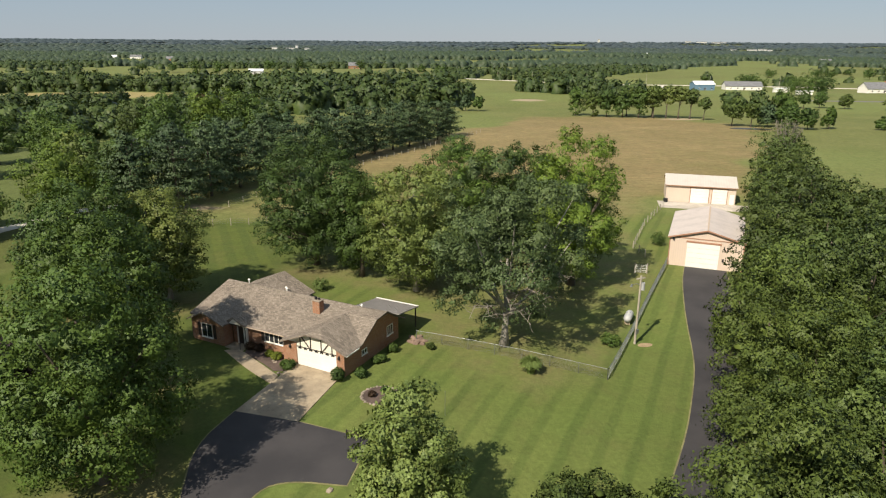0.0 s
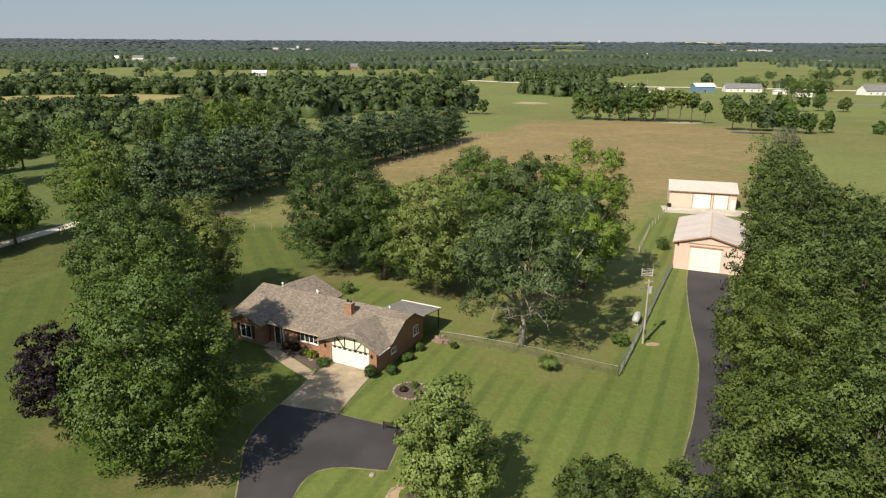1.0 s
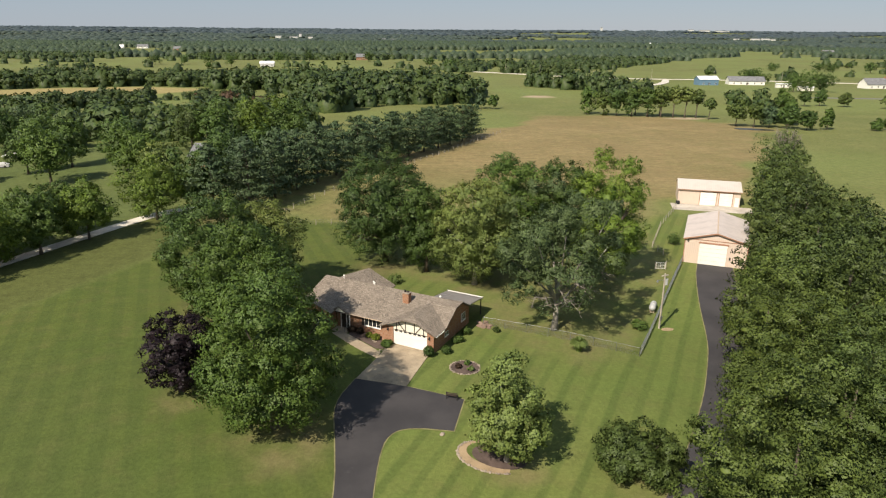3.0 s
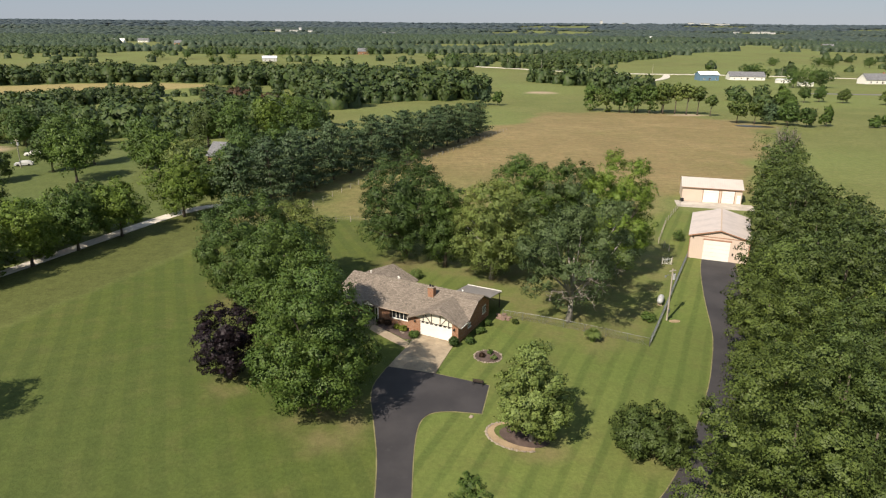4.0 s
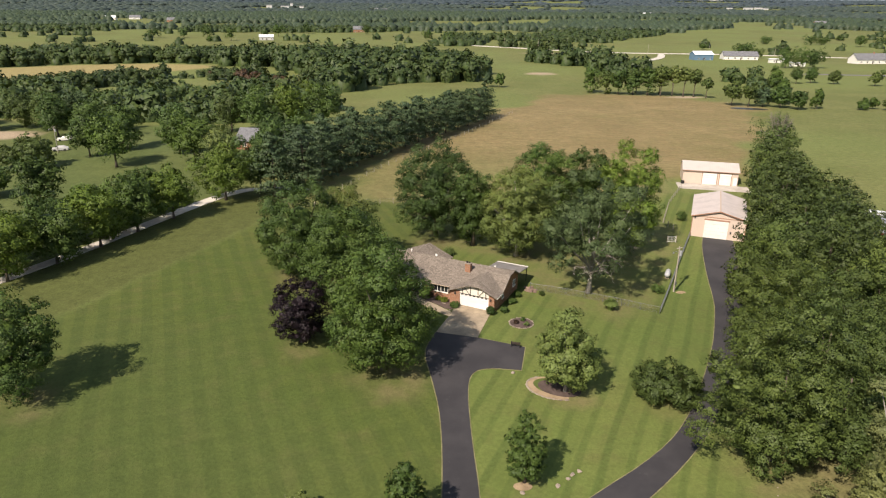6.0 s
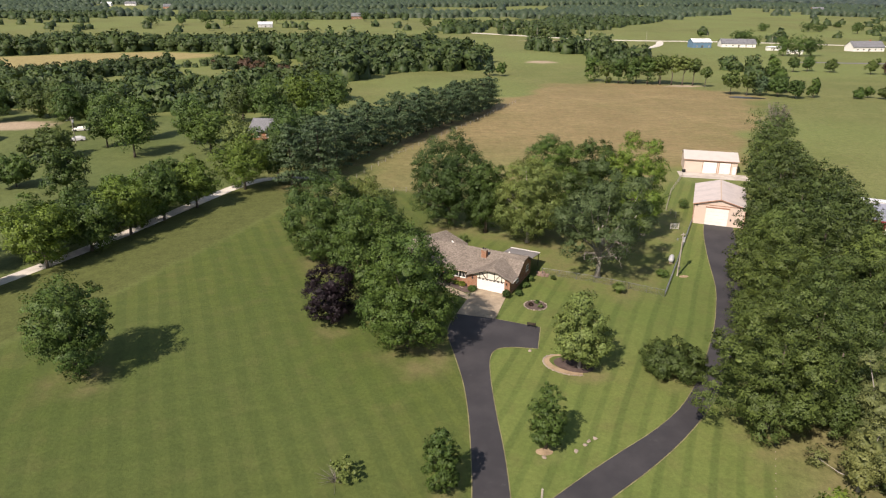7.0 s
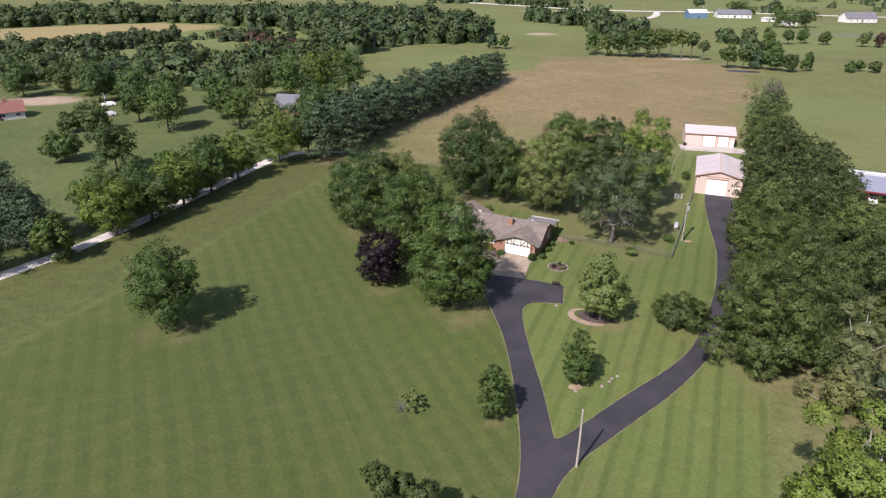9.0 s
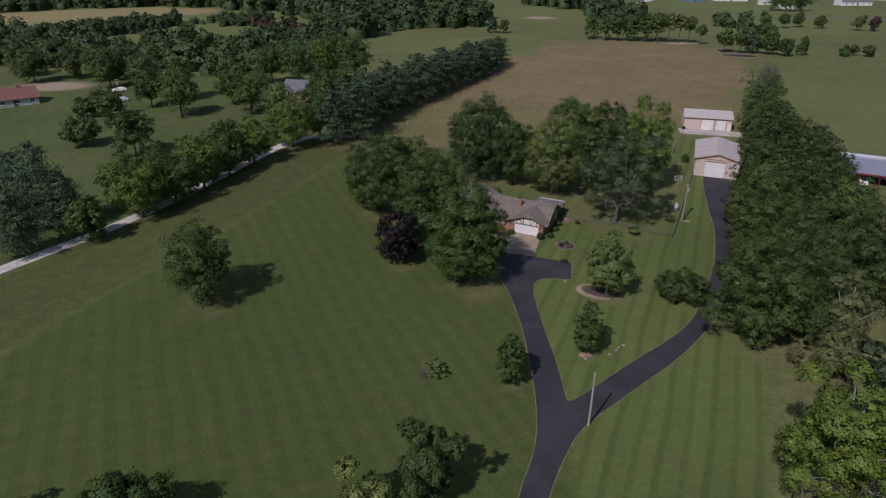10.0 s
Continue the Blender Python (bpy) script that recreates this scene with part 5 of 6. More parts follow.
    for u in (-3.9, -1.3, 1.3):
        part("porch_post", box(u - 0.06, u + 0.06, 13.6, 13.72, -0.3, 2.46), TIMBER, porch)
    part("edge_beam", box(-4.1, 1.5, 13.9, 14.0, 2.30, 2.42), WHITE, porch)
    part("edge_strip", box(-4.1, 1.5, 13.85, 14.04, 2.52, 2.58), WHITE, porch, "white edge strip")
    for k in range(20):
        u = -4.05 + 0.29 * k
        bm = bmesh.new()
        box(u - 0.025, u + 0.025, -0.02, 4.34, 0.0, 0.045, 0, bm)
        bm.transform(pose(0, 9.7, 3.105) @ Matrix.Rotation(-math.atan2(0.6, 4.3), 4, "X"))
        part("rib", bm, GREY_ROOF, porch)
    return house


# ---- metal barns ----
def gable_shed(name, x, y, turn, wide, deep, eave, ridge, wall_mat, roof_mat, label, ridge_along="v", over=0.3, z=None):
    """A metal building; its front left corner stands at x, y. ridge_along v: the gable faces the front."""
    z = land_at(x, y) if z is None else z
    shed = thing(name, pose(x, y, z, 0, 0, turn), label, "building")
    mid = wide / 2 if ridge_along == "v" else deep / 2
    half = mid
    if ridge_along == "v":
        ends = [(0, 0), (deep - 0.15, 0)]
        for off, _ in ends:
            part("wall", wall_under_roof([0, mid, wide], 0, off, 0.15, [eave, ridge, eave]), wall_mat, shed)
        for off in (0, wide - 0.15):
            part("wall", box(off, off + 0.15, 0.15, deep - 0.15, -0.4, eave), wall_mat, shed)
    else:
        for off in (0, wide - 0.15):
            part("wall", wall_under_roof([0, mid, deep], 1, off, 0.15, [eave, ridge, eave]), wall_mat, shed)
        for off in (0, deep - 0.15):
            part("wall", box(0.15, wide - 0.15, off, off + 0.15, -0.4, eave), wall_mat, shed)
    slope = (ridge - eave) / half
    for side in (-1, 1):
        bm = bmesh.new()
        lo, hi = (-over, mid) if side < 0 else (mid, 2 * mid + over)
        za, zb = (eave - over * slope, ridge) if side < 0 else (ridge, eave - over * slope)
        a, b = (-over, deep + over) if ridge_along == "v" else (-over, wide + over)
        q = [(lo, a, za), (hi, a, zb), (hi, b, zb), (lo, b, za)]
        if ridge_along != "v":
            q = [(p[1], p[0], p[2]) for p in q]
        f = bm.faces.new([bm.verts.new((p[0], p[1], p[2] + 0.02)) for p in q])
        ext = bmesh.ops.extrude_face_region(bm, geom=[f])
        for v in ext["geom"]:
            if isinstance(v, bmesh.types.BMVert):
                v.co.z += 0.06
        bmesh.ops.recalc_face_normals(bm, faces=list(bm.faces))
        part("roof", bm, roof_mat, shed)
    return shed


def panel_door(parent, name, u0, u1, height, v=-0.05, rows=5, mat=None, label=""):
    door = new(name)
    door.parent = parent
    if label:
        tagged(door, label)
    step = height / rows
    for k in range(rows):
        part("door_panel", box(u0, u1, v, v + 0.04, k * step + 0.02, (k + 1) * step - 0.01, 0.01), mat or WHITE, door)
    return door


def build_barns():
    barn = gable_shed("barn", 33.7, 94.8, -22, 10.1, 15.4, 4.45, 5.8, PEACH, PALE_ROOF, "peach metal barn with pale low-pitched roof")
    panel_door(barn, "overhead_door", 2.45, 6.9, 3.7, label="wide white overhead door")
    part("door_header", box(2.3, 7.1, -0.09, 0.0, 3.72, 3.98), TRIM, barn, "reddish brown header")
    part("corner_trim", box(-0.04, 0.1, -0.04, 0.06, -0.3, 4.45), TRIM, barn)
    part("corner_trim", box(10.0, 10.14, -0.04, 0.06, -0.3, 4.45), TRIM, barn)
    for a, b in (((-0.3, 4.40), (5.05, 5.84)), ((5.05, 5.84), (10.4, 4.40))):
        bm = box(0, math.hypot(b[0] - a[0], b[1] - a[1]), -0.06, 0.02, -0.18, 0.0)
        bm.transform(pose(a[0], -0.31, a[1]) @ Matrix.Rotation(-math.atan2(b[1] - a[1], b[0] - a[0]), 4, "Y"))
        part("rake_trim", bm, TRIM, barn)
    part("eave_band", box(0.0, 10.1, -0.05, 0.0, 4.30, 4.42), TRIM, barn)
    part("ridge_cap", box(4.93, 5.17, -0.3, 15.7, 5.86, 5.91), GUTTER, barn, "tan ridge cap")
    part("wall_box", box(7.35, 7.6, -0.14, 0.0, 1.3, 1.75), BLACK, barn)
    part("yard_light", rod([(0.5, -0.25, 4.1), (0.5, -0.25, 4.3)], 0.14), BLACK, barn)
    shed = gable_shed("barn", 46.4, 135.7, -15.5, 13.4, 8.2, 3.55, 5.0, PEACH, WHITE_ROOF, "long peach metal shed with cream white roof", "u")
    panel_door(shed, "overhead_door", 4.8, 8.3, 3.0, label="white overhead door")
    panel_door(shed, "overhead_door", 8.95, 11.75, 3.0, label="white overhead door")
    part("walk_door", box(12.3, 13.2, -0.05, 0.0, 0.02, 2.1, 0.01), WHITE, shed, "white walk-in door")
    for u in (4.66, 8.3, 8.81, 11.75):
        part("door_trim", box(u, u + 0.14, -0.06, 0.0, 0.0, 3.0), TRIM, shed)
    part("door_header", box(4.6, 11.95, -0.07, 0.0, 3.02, 3.16), TRIM, shed)
    part("gutter", box(-0.3, 13.7, -0.42, -0.31, 3.38, 3.50), TRIM, shed)
    return barn


# ---- build in order ----
build_house()
build_barns()
DRIVE = [(-38, -70), (-32, -42), (-28, -25), (-25, -12), (-22.9, -3.5), (-19.8, 3.3), (-18.3, 10.3), (-17.6, 20.8), (-17.6, 33.7), (-18.9, 42.2), (-20.0, 48), (-18.2, 53.3), (-18.2, 53.3), (-12.5, 51.8), (-12.5, 51.8), (-5.8, 49.4), (-5.8, 49.4), (-7.0, 43.8), (-7.0, 43.8), (-11.4, 44.2), (-13.7, 43.0), (-14.4, 39), (-14.3, 29.5), (-13.9, 21.9), (-14.1, 12.6), (-14.1, 12.6), (-13.0, 12.6), (-3.7, 20.3), (6.5, 27.7), (12.3, 34.5), (20.7, 49.4), (25.6, 60.6), (27.7, 66.3), (30.1, 76.3), (33.4, 87.3), (35.9, 93.7), (35.9, 93.7), (41.2, 91.6), (41.2, 91.6), (38.9, 84.5), (35.6, 76.0), (33.2, 70.0), (30.4, 61.0), (26.2, 51.2), (20.2, 41.2), (15.4, 34.5), (12.2, 29.8), (4.4, 21.7), (-5.4, 14), (-13.4, 7.4), (-16.1, 3.2), (-19.6, -3.6), (-22.2, -12), (-25, -25), (-28.6, -42), (-34, -70)]
draped("driveway", DRIVE, ASPHALT, "dark sealed asphalt driveway that forks between lawns", "driveway")
DRIVE_EDGE = rounded(DRIVE)


def widened(outline, by):
    """The outline moved outward (it runs clockwise)."""
    out = []
    n = len(outline)
    for k in range(n):
        (xa, ya), (xb, yb) = outline[k - 1], outline[(k + 1) % n]
        long = math.hypot(xb - xa, yb - ya) or 1.0
        out.append((outline[k][0] - (yb - ya) / long * by, outline[k][1] + (xb - xa) / long * by))
    return out


draped("drive_verge", widened([p for k, p in enumerate(DRIVE_EDGE) if math.dist(p, DRIVE_EDGE[k - 1]) > 0.05], 0.13), VERGE, "thin strip of pale worn grass along the asphalt", "verge", 0.025, 1.6, 0)
draped("parking_apron", [(-14.7, 62.4), (-14.7, 62.4), (-9.65, 59.9), (-9.65, 59.9), (-12.3, 51.7), (-12.3, 51.7), (-18.2, 53.2), (-18.2, 53.2)], CONCRETE, "worn tan concrete apron before the garage", "driveway", 0.07)
draped("front_walk", [(-22.9, 65.2), (-22.9, 65.2), (-21.5, 65.7), (-18.9, 62.9), (-15.9, 59.7), (-15.9, 59.7), (-16.3, 58.2), (-16.3, 58.2), (-19.4, 61.1)], CONCRETE, "narrow curved concrete front walk", "path", 0.06)
draped("gravel_lane", [(-135, -10), (-108.6, 43), (-101.7, 53.4), (-95.8, 61.6), (-90.8, 70.5), (-84.5, 83.5), (-80.6, 94.2), (-72.1, 115.8), (-66.5, 124), (-58, 127), (-49, 126), (-49, 124.4), (-58, 125), (-64.5, 122), (-69.5, 114), (-78.2, 92.6), (-82.2, 82), (-88.6, 68.8), (-93.6, 59.6), (-99.7, 51), (-106.3, 41), (-132, -10)], GRAVEL, "pale gravel farm lane", "road", 0.05)
draped("shed_pad", [(43.6, 130.2), (43.6, 130.2), (60.5, 126.0), (60.5, 126.0), (61.5, 131.2), (61.5, 131.2), (46.3, 135.6), (46.3, 135.6), (44.8, 135.9), (44.8, 135.9)], PALE_CONCRETE, "pale gravelly concrete pad before the shed", "pavement", 0.05)


# ---- small things in the yard ----
def bush(x, y, h, r, leaf="dark", label="clipped round green shrub", name="shrub", group="", size=0.075, ragged=0.0, clumps=190, per=22):
    return make_tree(name, x, y, h, r, leaf, label, "shrub", clumps=clumps, per=per, size=size, ragged=ragged, base=0.02, girth=0.05, group=group, limbs=2, seed=500, seen=0.6)


def grass_tuft(x, y, h, r):
    rng = np.random.default_rng(int(abs(x * 31 + y * 17)))
    root = thing("ornamental_grass", pose(x, y, land_at(x, y)), "tall arching ornamental grass clump by the fence", "grass clump")
    n = 900
    ang, lean = rng.uniform(0, 2 * math.pi, n), rng.uniform(0.1, 1.0, n)
    out = np.stack([np.cos(ang), np.sin(ang), 0 * ang], 1)
    side = np.stack([-out[:, 1], out[:, 0], 0 * ang], 1)
    hh = h * rng.uniform(0.65, 1.05, n)
    foot = out * (rng.uniform(0, 0.35, n) * r)[:, None]
    mid = foot + out * (lean * r * 0.45)[:, None] + np.array([0, 0, 1]) * (hh * 0.75)[:, None]
    tip = foot + out * (lean * r)[:, None] + np.array([0, 0, 1]) * (hh * (1 - 0.45 * lean))[:, None]
    v = np.stack([foot - side * 0.02, foot + side * 0.02, mid + side * 0.05, mid - side * 0.05, mid - side * 0.05, mid + side * 0.05, tip + side * 0.02, tip - side * 0.02], 1).reshape(-1, 3)
    linked("blades", mesh_from("blades", v, quads(2 * n), LEAF["grass"]), root)
    return root


def utility_pole(x, y, h, label, arms=True):
    pole = thing("utility_pole", pose(x, y, land_at(x, y), 0, 0, 25), label, "pole", "utility poles")
    part("shaft", rod([(0, 0, -0.5), (0.03, 0, h * 0.5), (0.0, 0.02, h)], 0.15, None, 10, 0.10), POLE_WOOD, pole)
    if arms:
        lamp = part("lamp_arm", rod([(0, 0, h - 1.1), (-0.5, 0, h - 0.85), (-1.2, 0, h - 0.85)], 0.035, None, 6), STEEL, pole)
        part("lamp_head", rod([(-1.25, 0, h - 1.05), (-1.25, 0, h - 0.78)], 0.16, None, 10, 0.07), STEEL, lamp)
        can = part("transformer", rod([(0.34, 0, h - 1.7), (0.34, 0, h - 0.85)], 0.24, None, 14), TANK, pole, "pale grey transformer can")
        part("bushing", rod([(0.34, 0, h - 0.85), (0.34, 0, h - 0.65)], 0.05, None, 6), BLACK, can)
        part("meter_box", box(-0.16, 0.16, -0.3, -0.14, 1.3, 1.9, 0.02), STEEL, pole)
        part("conduit", rod([(0.0, -0.17, 0), (0.0, -0.17, h * 0.8)], 0.035, None, 6), STEEL, pole)
        part("cross_arm", box(-0.6, 0.6, -0.06, 0.06, h - 0.35, h - 0.23), POLE_WOOD, pole)
    return pole


def propane_tank(x, y, turn):
    tank = thing("propane_tank", pose(x, y, land_at(x, y), 0, 0, turn) @ Matrix.Diagonal((0.95, 0.95, 0.95, 1)), "white horizontal propane tank on the grass", "tank")
    bm = bmesh.new()
    rings = []
    for s, r in ((-1.35, 0.05), (-1.28, 0.28), (-1.1, 0.44), (-0.85, 0.5), (0.85, 0.5), (1.1, 0.44), (1.28, 0.28), (1.35, 0.05)):
        rings.append([bm.verts.new((s, r * math.cos(a), 0.78 + r * math.sin(a))) for a in np.linspace(0, 2 * math.pi, 20, endpoint=False)])
    for a, b in zip(rings, rings[1:]):
        for n in range(20):
            bm.faces.new((a[n], a[(n + 1) % 20], b[(n + 1) % 20], b[n]))
    bm.faces.new(rings[0]), bm.faces.new(rings[-1][::-1])
    bmesh.ops.recalc_face_normals(bm, faces=list(bm.faces))
    body = part("body", bm, TANK, tank, "", True)
    part("dome", rod([(0, 0, 1.24), (0, 0, 1.42), (0, 0, 1.48)], 0.2, None, 12, 0.14), TANK, body)
    for s in (-0.8, 0.8):
        part("foot", box(s - 0.12, s + 0.12, -0.35, 0.35, -0.1, 0.34, 0.02), CONCRETE, tank)
    return tank


def chain_link(points, name_label, height=1.2, gate=None):
    """A chain-link fence along the points: posts, top rail and woven wire."""
    fence = thing("chain_link_fence", pose(0, 0, 0), name_label, "fence")
    wire = bmesh.new()
    for (xa, ya), (xb, yb) in zip(points, points[1:]):
        long = math.hypot(xb - xa, yb - ya)
        count = max(1, round(long / 2.9))
        spots = [(xa + (xb - xa) * k / count, ya + (yb - ya) * k / count) for k in range(count + 1)]
        for k, (x, y) in enumerate(spots):
            z, end = land_at(x, y), k in (0, count)
            part("post", rod([(x, y, z - 0.3), (x, y, z + height + (0.12 if end else 0.05))], 0.05 if end else 0.032, None, 6), STEEL, fence)
        for (x0, y0), (x1, y1) in zip(spots, spots[1:]):
            part("top_rail", rod([(x0, y0, land_at(x0, y0) + height), (x1, y1, land_at(x1, y1) + height)], 0.024, None, 6), STEEL, fence)
        nx, ny = -(yb - ya) / long, (xb - xa) / long
        steps = int(long / 0.16)
        for k in range(steps):
            for way in (-1, 1):
                s0, s1 = k * 0.16, k * 0.16 + way * height
                if not 0 <= s1 <= long:
                    continue
                p, q = [(xa + (xb - xa) * s / long, ya + (yb - ya) * s / long) for s in (s0, s1)]
                z0, z1 = land_at(*p) + 0.04, land_at(*q) + height
                d = 0.006
                wire.faces.new([wire.verts.new(c) for c in ((p[0] - d, p[1], z0), (p[0] + d, p[1], z0), (q[0] + d, q[1], z1), (q[0] - d, q[1], z1))])
    tagged(part("wire_mesh", wire, STEEL, fence), kind="stuff")
    return fence


def post_and_wire(points, label, step=4.0, height=1.25):
    fence = thing("wire_fence", pose(0, 0, 0), label, "fence")
    spots = []
    for (xa, ya), (xb, yb) in zip(points, points[1:]):
        count = max(1, round(math.hypot(xb - xa, yb - ya) / step))
        spots += [(xa + (xb - xa) * k / count, ya + (yb - ya) * k / count) for k in range(count)]
    spots.append(points[-1])
    for x, y in spots:
        z = land_at(x, y)
        part("post", rod([(x, y, z - 0.3), (x, y, z + height)], 0.07, None, 6), POLE_WOOD, fence)
    for level in (0.45, 0.8, 1.15):
        part("wire", rod([(x, y, land_at(x, y) + level) for x, y in spots], 0.012, None, 4), STEEL, fence)
    return fence


def tube_gate(x, y, turn):
    gate = thing("field_gate", pose(x, y, land_at(x, y), 0, 0, turn), "white tubular metal field gate", "gate")
    for s in (0.0, 0.75, 1.5):
        part("upright", rod([(s, 0, 0.12), (s, 0, 1.3)], 0.035, None, 6), WHITE, gate)
    for k in range(5):
        part("bar", rod([(0, 0, 0.2 + 0.26 * k), (1.5, 0, 0.2 + 0.26 * k)], 0.03, None, 6), WHITE, gate)
    part("gate_post", rod([(-0.12, 0, -0.3), (-0.12, 0, 1.5)], 0.07, None, 8), POLE_WOOD, gate)
    part("gate_post", rod([(1.62, 0, -0.3), (1.62, 0, 1.5)], 0.07, None, 8), POLE_WOOD, gate)
    return gate


def garden_bench(x, y, turn):
    bench = thing("garden_bench", pose(x, y, land_at(x, y), 0, 0, turn), "dark slatted garden bench beside the asphalt", "bench")
    for k in range(3):
        part("seat_slat", box(-0.65, 0.65, -0.22 + 0.15 * k, -0.1 + 0.15 * k, 0.43, 0.46), TIMBER, bench)
    for k in range(3):
        part("back_slat", box(-0.65, 0.65, 0.24, 0.27, 0.52 + 0.14 * k, 0.62 + 0.14 * k), TIMBER, bench)
    for s in (-0.6, 0.6):
        for v in (-0.2, 0.25):
            part("leg", box(s - 0.03, s + 0.03, v - 0.03, v + 0.03, -0.1, 0.44 if v < 0 else 0.95), BLACK, bench)
    return bench


def rock_mesh(seed, mat=None):
    rng = np.random.default_rng(seed)
    bm = bmesh.new()
    bmesh.ops.create_icosphere(bm, subdivisions=1, radius=1.0)
    for v in bm.verts:
        v.co *= 1 + 0.22 * float(rng.normal())
        v.co.z *= 0.65
    me = bpy.data.meshes.new("stone")
    bm.to_mesh(me)
    bm.free()
    me.materials.append(mat or STONE)
    return me


ROCKS = [rock_mesh(k) for k in range(4)]
RUBBLE_STONE = plain("dusty_brown_rubble", (0.24, 0.165, 0.125), 0.9, 0, 0.4, 3.0)
RUBBLE = [rock_mesh(k + 4, RUBBLE_STONE) for k in range(4)]


def stone_ring(name, cx, cy, rx, ry, turn, count, size, label, arc=(0.0, 1.0)):
    ring = thing(name, pose(cx, cy, land_at(cx, cy)), label, "edging")
    ca, sa = math.cos(radians(turn)), math.sin(radians(turn))
    for k in range(count):
        a = 2 * math.pi * (arc[0] + (arc[1] - arc[0]) * k / count)
        u, v = rx * math.cos(a), ry * math.sin(a)
        x, y = u * ca - v * sa, u * sa + v * ca
        s = size * (0.55 + 0.9 * ((k * 37) % 11) / 11)
        ob = linked("stone", ROCKS[k % 4], ring)
        ob.matrix_local = Matrix.LocRotScale((x, y, land_at(cx + x, cy + y) - land_at(cx, cy) + 0.03), Euler((0, 0, k * 1.7)), (s, s * 0.8, s * 0.8))
    return ring


def oval(cx, cy, rx, ry, turn, n=14):
    ca, sa = math.cos(radians(turn)), math.sin(radians(turn))
    return [(cx + rx * math.cos(a) * ca - ry * math.sin(a) * sa, cy + rx * math.cos(a) * sa + ry * math.sin(a) * ca) for a in np.linspace(0, 2 * math.pi, n, endpoint=False)]


def lone_rocks(name, spots, size, label, group, kinds=None):
    for k, (x, y) in enumerate(spots):
        ob = new(name, (kinds or ROCKS)[k % 4])
        ob.matrix_world = Matrix.LocRotScale((x, y, land_at(x, y) + 0.02), Euler((0, 0, k * 2.1)), (size, size * 0.8, size * 0.7))
        tagged(ob, label, "stone", group)


def tyre_stack(x, y):
    root = thing("tyre_stack", pose(x, y, land_at(x, y)), "stack of old black tyres by the shed", "tyres")
    for k in range(3):
        bm = bmesh.new()
        rings = []
        for a in np.linspace(0, 2 * math.pi, 16, endpoint=False):
            rings.append([bm.verts.new(((0.36 + 0.13 * math.cos(b)) * math.cos(a), (0.36 + 0.13 * math.cos(b)) * math.sin(a), 0.13 + 0.13 * math.sin(b) + 0.26 * k)) for b in np.linspace(0, 2 * math.pi, 8, endpoint=False)])
        for n in range(16):
            for j in range(8):
                bm.faces.new((rings[n][j], rings[(n + 1) % 16][j], rings[(n + 1) % 16][(j + 1) % 8], rings[n][(j + 1) % 8]))
        part("tyre", bm, BLACK, root, "", True)
    return root


def dead_shrub(x, y, h, r):
    rng = np.random.default_rng(9)
    root = thing("ragged_shrub", pose(x, y, land_at(x, y)), "half dead shrub with bare grey twigs", "shrub")
    bm = bmesh.new()
    for k in range(30):
        d = 0.75 * unit(rng.normal(size=3) * np.array([1, 1, 0.5]) + np.array([-0.5, 0, 0.9])) * rng.uniform(0.6, 1.0) * h
        rod([(0.15 * rng.normal(), 0.15 * rng.normal(), -0.1), Vector(d * 0.5) + Vector((0, 0, 0.1)), Vector(d)], 0.022, bm, 4, 0.006)
    part("twigs", bm, LEAF["bare"], root, "bare pale twigs")
    _, pts, nor, _, _ = crown_points(rng, h * 0.8, r * 0.75, 0.2, 26, 90, "round", 0.4)
    some = rng.random(len(pts)) < 0.4
    pts, nor = pts[some], nor[some]
    pts[:, 0] += r * 0.55
    linked("crown", mesh_from("crown", sprays(pts, nor, 0.2, rng), quads(len(pts)), LEAF["light"]), root)
    return root


def car(x, y, turn, mat, label, long=4.6):
    """A parked vehicle: body, glass, wheels."""
    root = thing("car", pose(x, y, land_at(x, y), 0, 0, turn), label, "car", "parked vehicles")
    bm = bmesh.new()
    side = [(-0.5, 0.3), (-0.5, 0.75), (-0.47, 0.9), (-0.26, 0.95), (-0.13, 1.4), (0.25, 1.45), (0.44, 1.0), (0.5, 0.9), (0.5, 0.3)]
    lo = [bm.verts.new((s * long, -0.88 if z < 1.1 else -0.68, z)) for s, z in side]
    hi = [bm.verts.new((s * long, 0.88 if z < 1.1 else 0.68, z)) for s, z in side]
    bm.faces.new(lo), bm.faces.new(hi[::-1])
    for n in range(len(side)):
        k = (n + 1) % len(side)
        bm.faces.new((lo[n], hi[n], hi[k], lo[k]))
    bmesh.ops.recalc_face_normals(bm, faces=list(bm.faces))
    body = part("body", bm, mat, root)
    part("windscreen", box(-0.235 * long, -0.16 * long, -0.66, 0.66, 1.02, 1.36), GLASS, body)
    for s in (-0.3, 0.3):
        for v in (-0.8, 0.8):
            part("wheel", rod([(s * long, v - 0.12, 0.33), (s * long, v + 0.12, 0.33)], 0.33, None, 14), BLACK, root)
    return root


# ---- buildings further off ----
BLUE_SIDING = plain("blue_metal_siding", (0.13, 0.22, 0.31), 0.5, 0, 0.15, 1.0)
GREY_SHINGLE = shingle_material("grey_shingles", (0.15, 0.15, 0.155), (0.22, 0.22, 0.225))
RED_ROOF = shingle_material("red_brown_shingles", (0.20, 0.095, 0.075), (0.27, 0.13, 0.10))
RED_PAINT = plain("dark_red_paint", (0.22, 0.03, 0.035), 0.6, 0, 0.2, 2.0)
BLUE_ROOF = ribbed_metal("blue_grey_metal_roof", (0.26, 0.27, 0.31), 0, 0.4, 0.45, 0.25)
SNOW_ROOF = ribbed_metal("white_metal_roof", (0.80, 0.80, 0.80), 0, 0.6, 0.45, 0.08)
